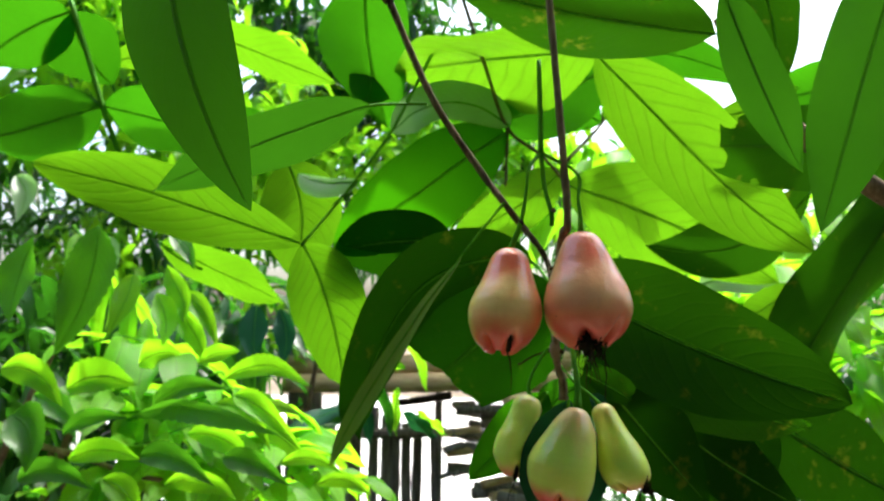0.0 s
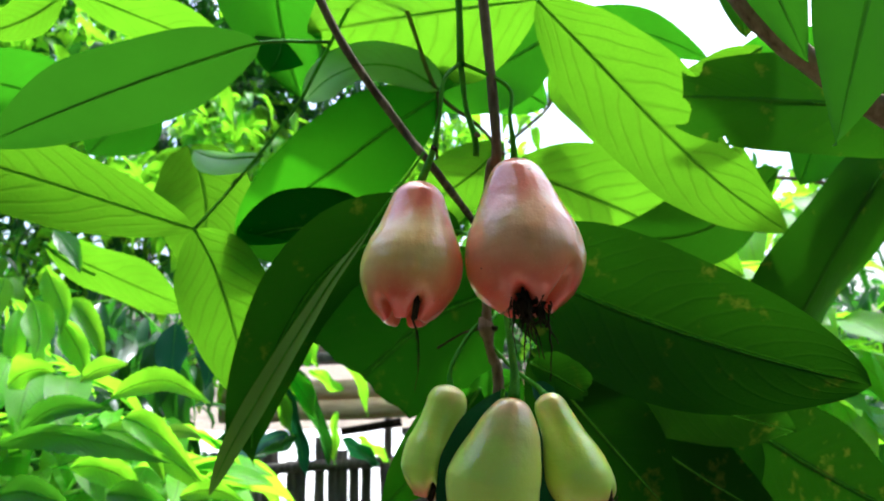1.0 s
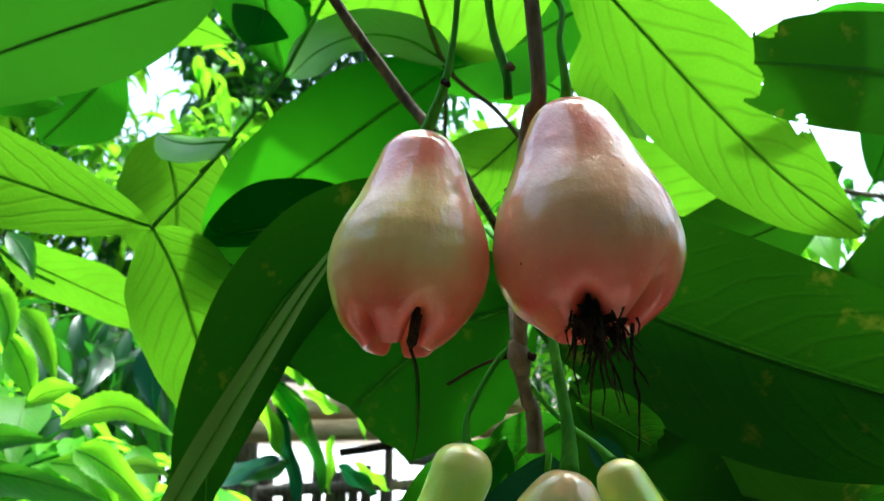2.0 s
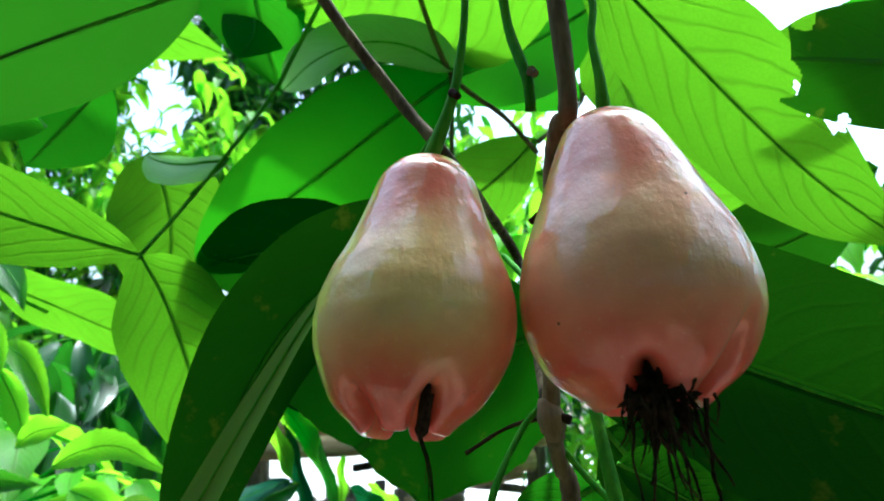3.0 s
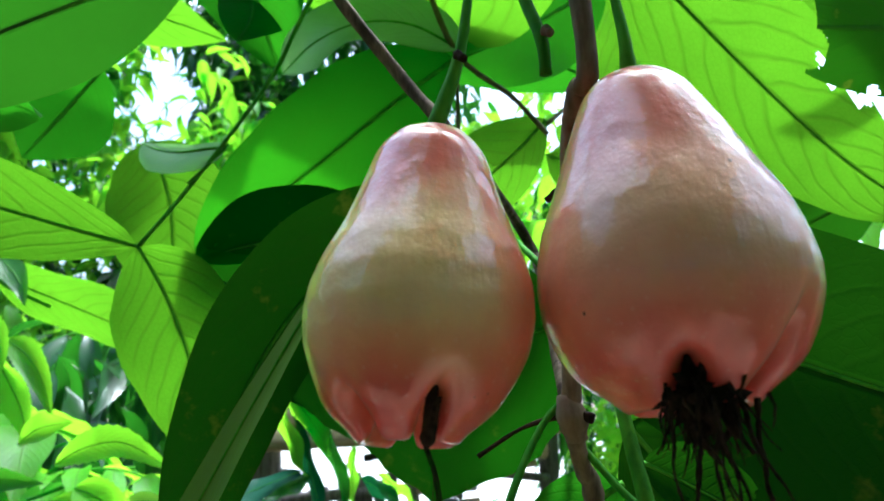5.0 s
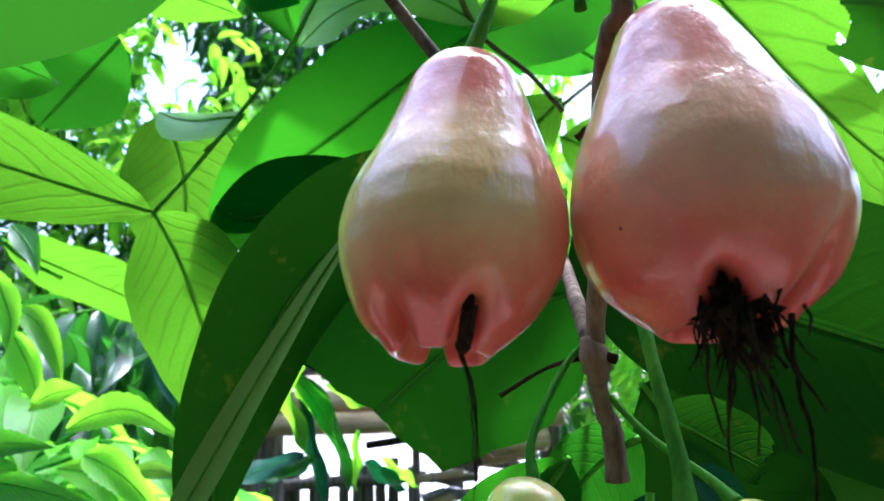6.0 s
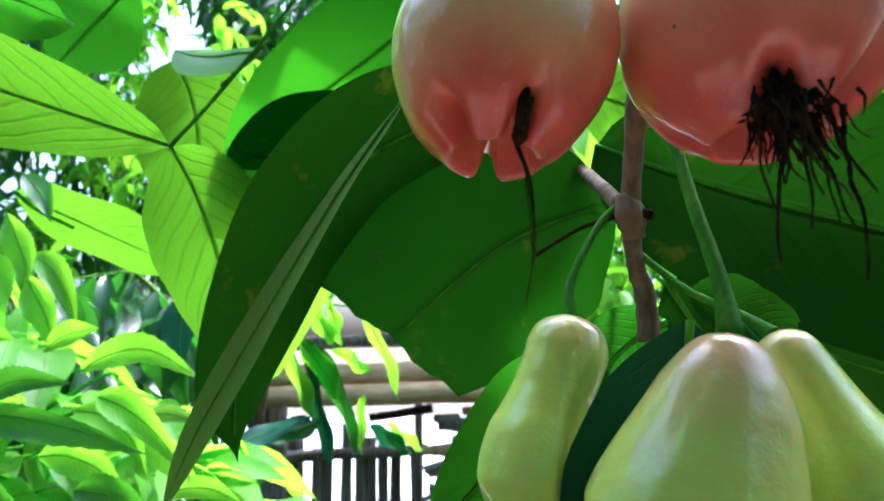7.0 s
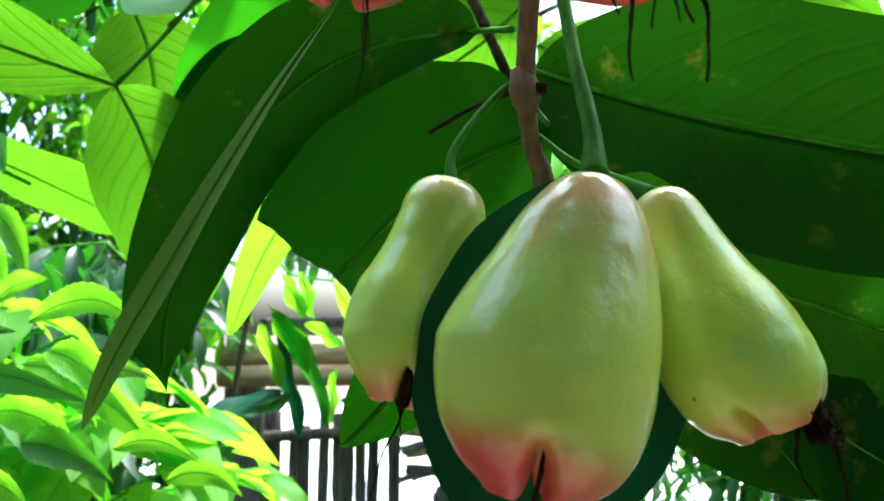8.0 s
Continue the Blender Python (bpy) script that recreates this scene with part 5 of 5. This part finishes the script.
def fruit(top, foot, radius, profile, skin, furrows, stalk_from, label, bend=((0, 0, 0), (1, 0, 0)), rim=0.10, calyx=(), tail=0, clump=0, stalk=(0.0008, 0.0011), dents=0.02):
    """A bell-shaped rose apple from its stalk end to its lobed foot. profile: (fraction from the top, fraction of the radius);
    bend: (fraction from the top, how far the axis is off, across and away); furrows: (degrees round the axis, depth, fraction at which it starts) between the lobes;
    calyx: (degrees, how large) of the withered style; tail: long threads below it; clump: a tangle of withered stamens."""
    top, foot = Vector(top), Vector(foot)
    height = (top - foot).length
    z = (top - foot).normalized()
    x = (Vector((1, 0, 0)) - z * z.x).normalized()
    m = Matrix((x, z.cross(x), z)).transposed().to_4x4()
    m.translation = foot
    root = new("rose_apple")
    root.matrix_basis = m
    tagged(root, label, "fruit", "rose apples on the branch")
    fine = np.linspace(0, 1, 401)
    ker = np.hanning(31)
    rr = np.interp(fine, [p[0] for p in profile], [p[1] for p in profile])
    soft = np.convolve(np.pad(rr, 15, "edge"), ker / ker.sum(), "valid")
    mix = np.clip(fine / 0.07, 0, 1)
    rr = soft * mix + rr * (1 - mix)
    bs, bx, by = zip(*bend)
    bm = bmesh.new()
    nu, nv = 96, 128
    rings = []
    for i in range(nu + 1):
        w = i / nu
        row = []
        for j in range(nv):
            a = 2 * math.pi * j / nv
            deg = math.degrees(a)
            outside = w <= 0.80
            s = w / 0.80 if outside else 1.0
            q = 0.0 if outside else (w - 0.80) / 0.20
            pinch = lift = 0.0
            for at, depth, start in furrows:
                away = abs((deg - at + 180) % 360 - 180)
                low = ease((s - start) / (1 - start))
                pinch += depth * low * (0.8 * math.exp(-(away / 4.5) ** 2) + 0.2 * math.exp(-(away / 16.0) ** 2)) - 0.10 * depth * low * math.exp(-((away - 24) / 13.0) ** 2)
                lift += rim * low * low * math.exp(-(away / 10.0) ** 2)
            r = float(np.interp(s, fine, rr)) * (1 - pinch)
            h = 1 - s + lift
            if not outside:
                h += -0.022 * math.sin(math.pi * min(1, q * 2.4)) * (1 - min(1, lift / rim)) + 0.17 * ease((q - 0.25) / 0.75)
                r *= 1 - 0.85 * q
            wob = 1 + dents * noise.noise(Vector((math.cos(a) * 1.4, math.sin(a) * 1.4, h * 2.2 + radius * 900))) + 0.3 * dents * noise.noise(Vector((math.cos(a) * 4, math.sin(a) * 4, h * 7 + radius * 500)))
            row.append(bm.verts.new((radius * r * wob * math.cos(a) + float(np.interp(s, bs, bx)), radius * r * wob * math.sin(a) + float(np.interp(s, bs, by)), h * height)))
        rings.append(row)
    for a, b in zip(rings, rings[1:]):
        for j in range(nv):
            bm.faces.new((a[j], b[j], b[(j + 1) % nv], a[(j + 1) % nv]))
    bmesh.ops.contextual_create(bm, geom=rings[0])
    bmesh.ops.contextual_create(bm, geom=rings[-1])
    bmesh.ops.recalc_face_normals(bm, faces=bm.faces[:])
    part("flesh", bm, skin, root)
    inv = m.inverted()
    head = Vector((float(bx[0]), float(by[0]), height * 0.985))
    bm = bmesh.new()
    add_tube(bm, [inv @ Vector(p) for p in stalk_from] + [head], (stalk[0], stalk[0], stalk[0], stalk[1], stalk[1] * 1.5), 0, 12, 30, 0.04, 3)
    part("stalk", bm, twig_green, root, "thin green fruit stalk")
    rnd = random.Random(int(radius * 1e6))
    low_at = Vector((float(bx[-1]), float(by[-1]), 0.0))
    for at, big in calyx:
        out = Vector((math.cos(radians(at)), math.sin(radians(at)), 0.0)) * radius
        r_at = [float(np.interp(f, fine, rr)) for f in (0.84, 0.92, 1.0)]
        bm = bmesh.new()
        k = 0.0022 * big
        add_tube(bm, [low_at + out * r_at[0] * 0.66 + Vector((0, 0, 0.17 * height)), low_at + out * r_at[1] * 0.72 + Vector((0, 0, 0.10 * height)),
                      low_at + out * r_at[2] * 1.05 + Vector((0, 0, 0.02 * height)), low_at + out * r_at[2] * 0.95 - Vector((0, 0, 0.045 * height * big)), low_at + out * r_at[2] * 0.9 - Vector((0, 0, 0.085 * height * big))],
                 (k * 0.45, k * 0.75, k * 0.95, k * 0.85, k * 0.22), 0, 9, 22, 0.16, 2)
        cup = part("calyx", bm, dry, root, "withered dark brown calyx")
        for n in range(5):
            bm = bmesh.new()
            c = Vector((math.cos(n * 1.26), math.sin(n * 1.26), 0)) * k * 0.55
            add_tube(bm, [low_at + out * r_at[1] * 0.78 + c + Vector((0, 0, 0.09 * height)), low_at + out * r_at[2] + c * 1.4, low_at + out * r_at[2] * 0.92 + c * 0.5 - Vector((0, 0, 0.07 * height * big))], k * 0.34, k * 0.12, 6, 10, 0.3, n)
            part("sepal", bm, dry, cup)
        for n in range(tail):
            bm = bmesh.new()
            begin = low_at + out * r_at[2] * 0.9 - Vector((rnd.uniform(-1, 1) * 0.0004, 0, 0.075 * height * big))
            strand(bm, begin, (rnd.uniform(0.15, 0.6), rnd.uniform(-0.2, 0.2), -1), height * (0.46 if n == 0 else rnd.uniform(0.12, 0.34)), 0.00022 if n == 0 else 0.00016, rnd, 8, 0.10, n)
            part("dried_filament", bm, dry, root)
    if clump:
        at = Vector((math.cos(radians(furrows[0][0])), math.sin(radians(furrows[0][0])), 0.0)) * radius * 0.42 + low_at + Vector((0.06 * radius, 0, 0))
        core = (0.26, 0.22, 0.24) if clump > 40 else (0.16, 0.14, 0.18)
        bm = bmesh.new()
        bmesh.ops.create_icosphere(bm, subdivisions=4, radius=1.0)
        for q in bm.verts:                                        # a ragged withered mass
            d = q.co.normalized()
            q.co = d * (0.75 + 0.55 * noise.noise(d * 2.3) + 0.45 * noise.noise(d * 6.0) + 0.2 * noise.noise(d * 15.0))
            q.co = Vector((q.co.x * core[0], q.co.y * core[1], q.co.z * core[2])) * radius + at + Vector((0, 0, 0.01 * height))
        part("calyx", bm, dry, root, "withered blackish calyx")
        for n in range(6):
            bm = bmesh.new()
            c = at + Vector((rnd.uniform(-1, 1) * core[0], rnd.uniform(-1, 1) * core[1], 0)) * radius * 0.8
            add_tube(bm, [c, c + Vector((rnd.uniform(-1, 1) * 0.0015, rnd.uniform(-1, 1) * 0.001, -0.06 * height)), c + Vector((rnd.uniform(-1, 1) * 0.003, rnd.uniform(-1, 1) * 0.002, -rnd.uniform(0.09, 0.15) * height))], (0.0010, 0.0009, 0.0003), 0, 7, 10, 0.45, n)
            part("dried_sepal", bm, dry, root)
        for n in range(clump):
            bm = bmesh.new()
            spread = Vector((rnd.gauss(0, 0.15), rnd.gauss(0, 0.13), 0)) * radius
            begin = at + spread + Vector((0, 0, rnd.uniform(-0.03, 0.05) * height))
            long = n % 9 == 0
            strand(bm, begin, (rnd.uniform(-0.35, 0.35), rnd.uniform(-0.3, 0.3), -1) if n % 5 != 1 else (rnd.uniform(-1, 1), rnd.uniform(-0.6, 0.4), rnd.uniform(-1, 0.1)), height * (rnd.uniform(0.26, 0.48) if long else rnd.uniform(0.07, 0.2)),
                   rnd.uniform(0.0003, 0.00048) if long else rnd.uniform(0.00016, 0.00034), rnd, 9 if long else 5, 0.14 if long else 0.26, n)
            part("dried_filament", bm, dry, root)
    return root


PEAR = ((0, 0.10), (0.012, 0.27), (0.035, 0.375), (0.065, 0.45), (0.10, 0.52), (0.195, 0.605), (0.287, 0.69), (0.38, 0.785), (0.472, 0.895), (0.565, 0.975), (0.657, 1.0), (0.75, 0.965), (0.843, 0.855), (0.917, 0.74), (0.96, 0.62), (1, 0.45))
BELL = ((0, 0.08), (0.012, 0.22), (0.03, 0.32), (0.06, 0.40), (0.09, 0.455), (0.174, 0.555), (0.256, 0.645), (0.339, 0.73), (0.42, 0.825), (0.504, 0.92), (0.587, 0.975), (0.67, 1.0), (0.752, 0.98), (0.835, 0.90), (0.917, 0.77), (0.96, 0.64), (1, 0.47))
BLUNT = ((0, 0.10), (0.012, 0.22), (0.03, 0.32), (0.073, 0.43), (0.16, 0.59), (0.246, 0.70), (0.333, 0.785), (0.42, 0.875), (0.506, 0.95), (0.593, 1.0), (0.68, 0.995), (0.766, 0.955), (0.853, 0.88), (0.92, 0.77), (0.965, 0.64), (1, 0.46))
SLIM = ((0, 0.12), (0.015, 0.36), (0.04, 0.56), (0.08, 0.70), (0.15, 0.79), (0.25, 0.79), (0.36, 0.78), (0.48, 0.84), (0.60, 0.95), (0.70, 1.0), (0.80, 0.98), (0.89, 0.86), (0.95, 0.72), (1, 0.50))
SQUAT = ((0, 0.12), (0.015, 0.28), (0.05, 0.43), (0.11, 0.51), (0.20, 0.55), (0.30, 0.60), (0.41, 0.70), (0.54, 0.87), (0.66, 0.98), (0.76, 1.0), (0.86, 0.95), (0.93, 0.84), (0.97, 0.72), (1, 0.50))
fruit((0.0660, 0.398, 1.5618), (0.0624, 0.388, 1.5118), 0.0180, PEAR, pink_skin, ((-69, 0.30, 0.80), (-134, 0.13, 0.82), (8, 0.22, 0.82), (95, 0.25, 0.8)), [(0.0834, 0.4088, 1.6138), (0.0763, 0.402, 1.6038), (0.0744, 0.4, 1.589), (0.0719, 0.399, 1.5756)],
      "ripening pink and cream rose apple hanging from its stalk", ((0, 0.0006, 0), (0.35, 0.0006, 0), (0.7, -0.0002, 0), (1, -0.0012, 0)), calyx=((-69, 0.52),), tail=4)
fruit((0.1025, 0.398, 1.5708), (0.1036, 0.388, 1.5152), 0.0214, BELL, rosy_skin, ((-108, 0.22, 0.84), (-50, 0.34, 0.72), (38, 0.25, 0.8), (150, 0.25, 0.8)), [(0.0834, 0.4088, 1.6138), (0.1013, 0.404, 1.6021), (0.101, 0.4, 1.5882), (0.1016, 0.398, 1.5784)],
      "larger pink rose apple with withered stamens below", ((0, -0.0006, 0), (0.3, 0.0, 0), (0.7, 0.0006, 0), (1, 0.0, 0)), clump=90, rim=0.085)
fruit((0.0982, 0.396, 1.4850), (0.0886, 0.394, 1.4385), 0.0163, BLUNT, blush_skin, ((-98, 0.34, 0.74), (-10, 0.2, 0.8), (90, 0.25, 0.8), (180, 0.2, 0.8)), [(0.0990, 0.4300, 1.5427), (0.1005, 0.424, 1.5306), (0.1005, 0.412, 1.5098), (0.1008, 0.402, 1.4935)],
      "unripe pale green rose apple blushing pink at its foot", ((0, 0.0014, 0), (0.25, 0.0010, 0), (0.6, -0.0012, 0), (1, 0.0004, 0)), rim=0.11, calyx=((-96, 0.18),), stalk=(0.0013, 0.0015))
fruit((0.0776, 0.418, 1.4886), (0.0679, 0.411, 1.4497), 0.0098, SLIM, green_skin, ((-75, 0.30, 0.82), (15, 0.2, 0.82), (105, 0.2, 0.82), (195, 0.2, 0.82)), [(0.0952, 0.4340, 1.5150), (0.0880, 0.431, 1.5085), (0.0795, 0.422, 1.4955)],
      "slender unripe pale green rose apple", ((0, 0.0012, 0), (0.2, 0.0013, 0), (0.55, -0.0012, 0), (0.8, -0.0007, 0), (1, 0.0014, 0)), rim=0.12, calyx=((-75, 0.55),), tail=2, stalk=(0.0008, 0.0009))
fruit((0.1133, 0.41, 1.4850), (0.1268, 0.399, 1.4462), 0.0118, SQUAT, green_skin, ((-40, 0.24, 0.86), (40, 0.2, 0.82), (130, 0.2, 0.82), (220, 0.2, 0.82)), [(0.0978, 0.4375, 1.5030), (0.1040, 0.428, 1.4945), (0.1110, 0.416, 1.4880)],
      "unripe pale green rose apple hanging askew", ((0, 0.0, 0), (0.3, 0.0004, 0), (0.7, -0.0004, 0), (1, 0.0008, 0)), rim=0.08, calyx=((-40, 0.5),), clump=14)
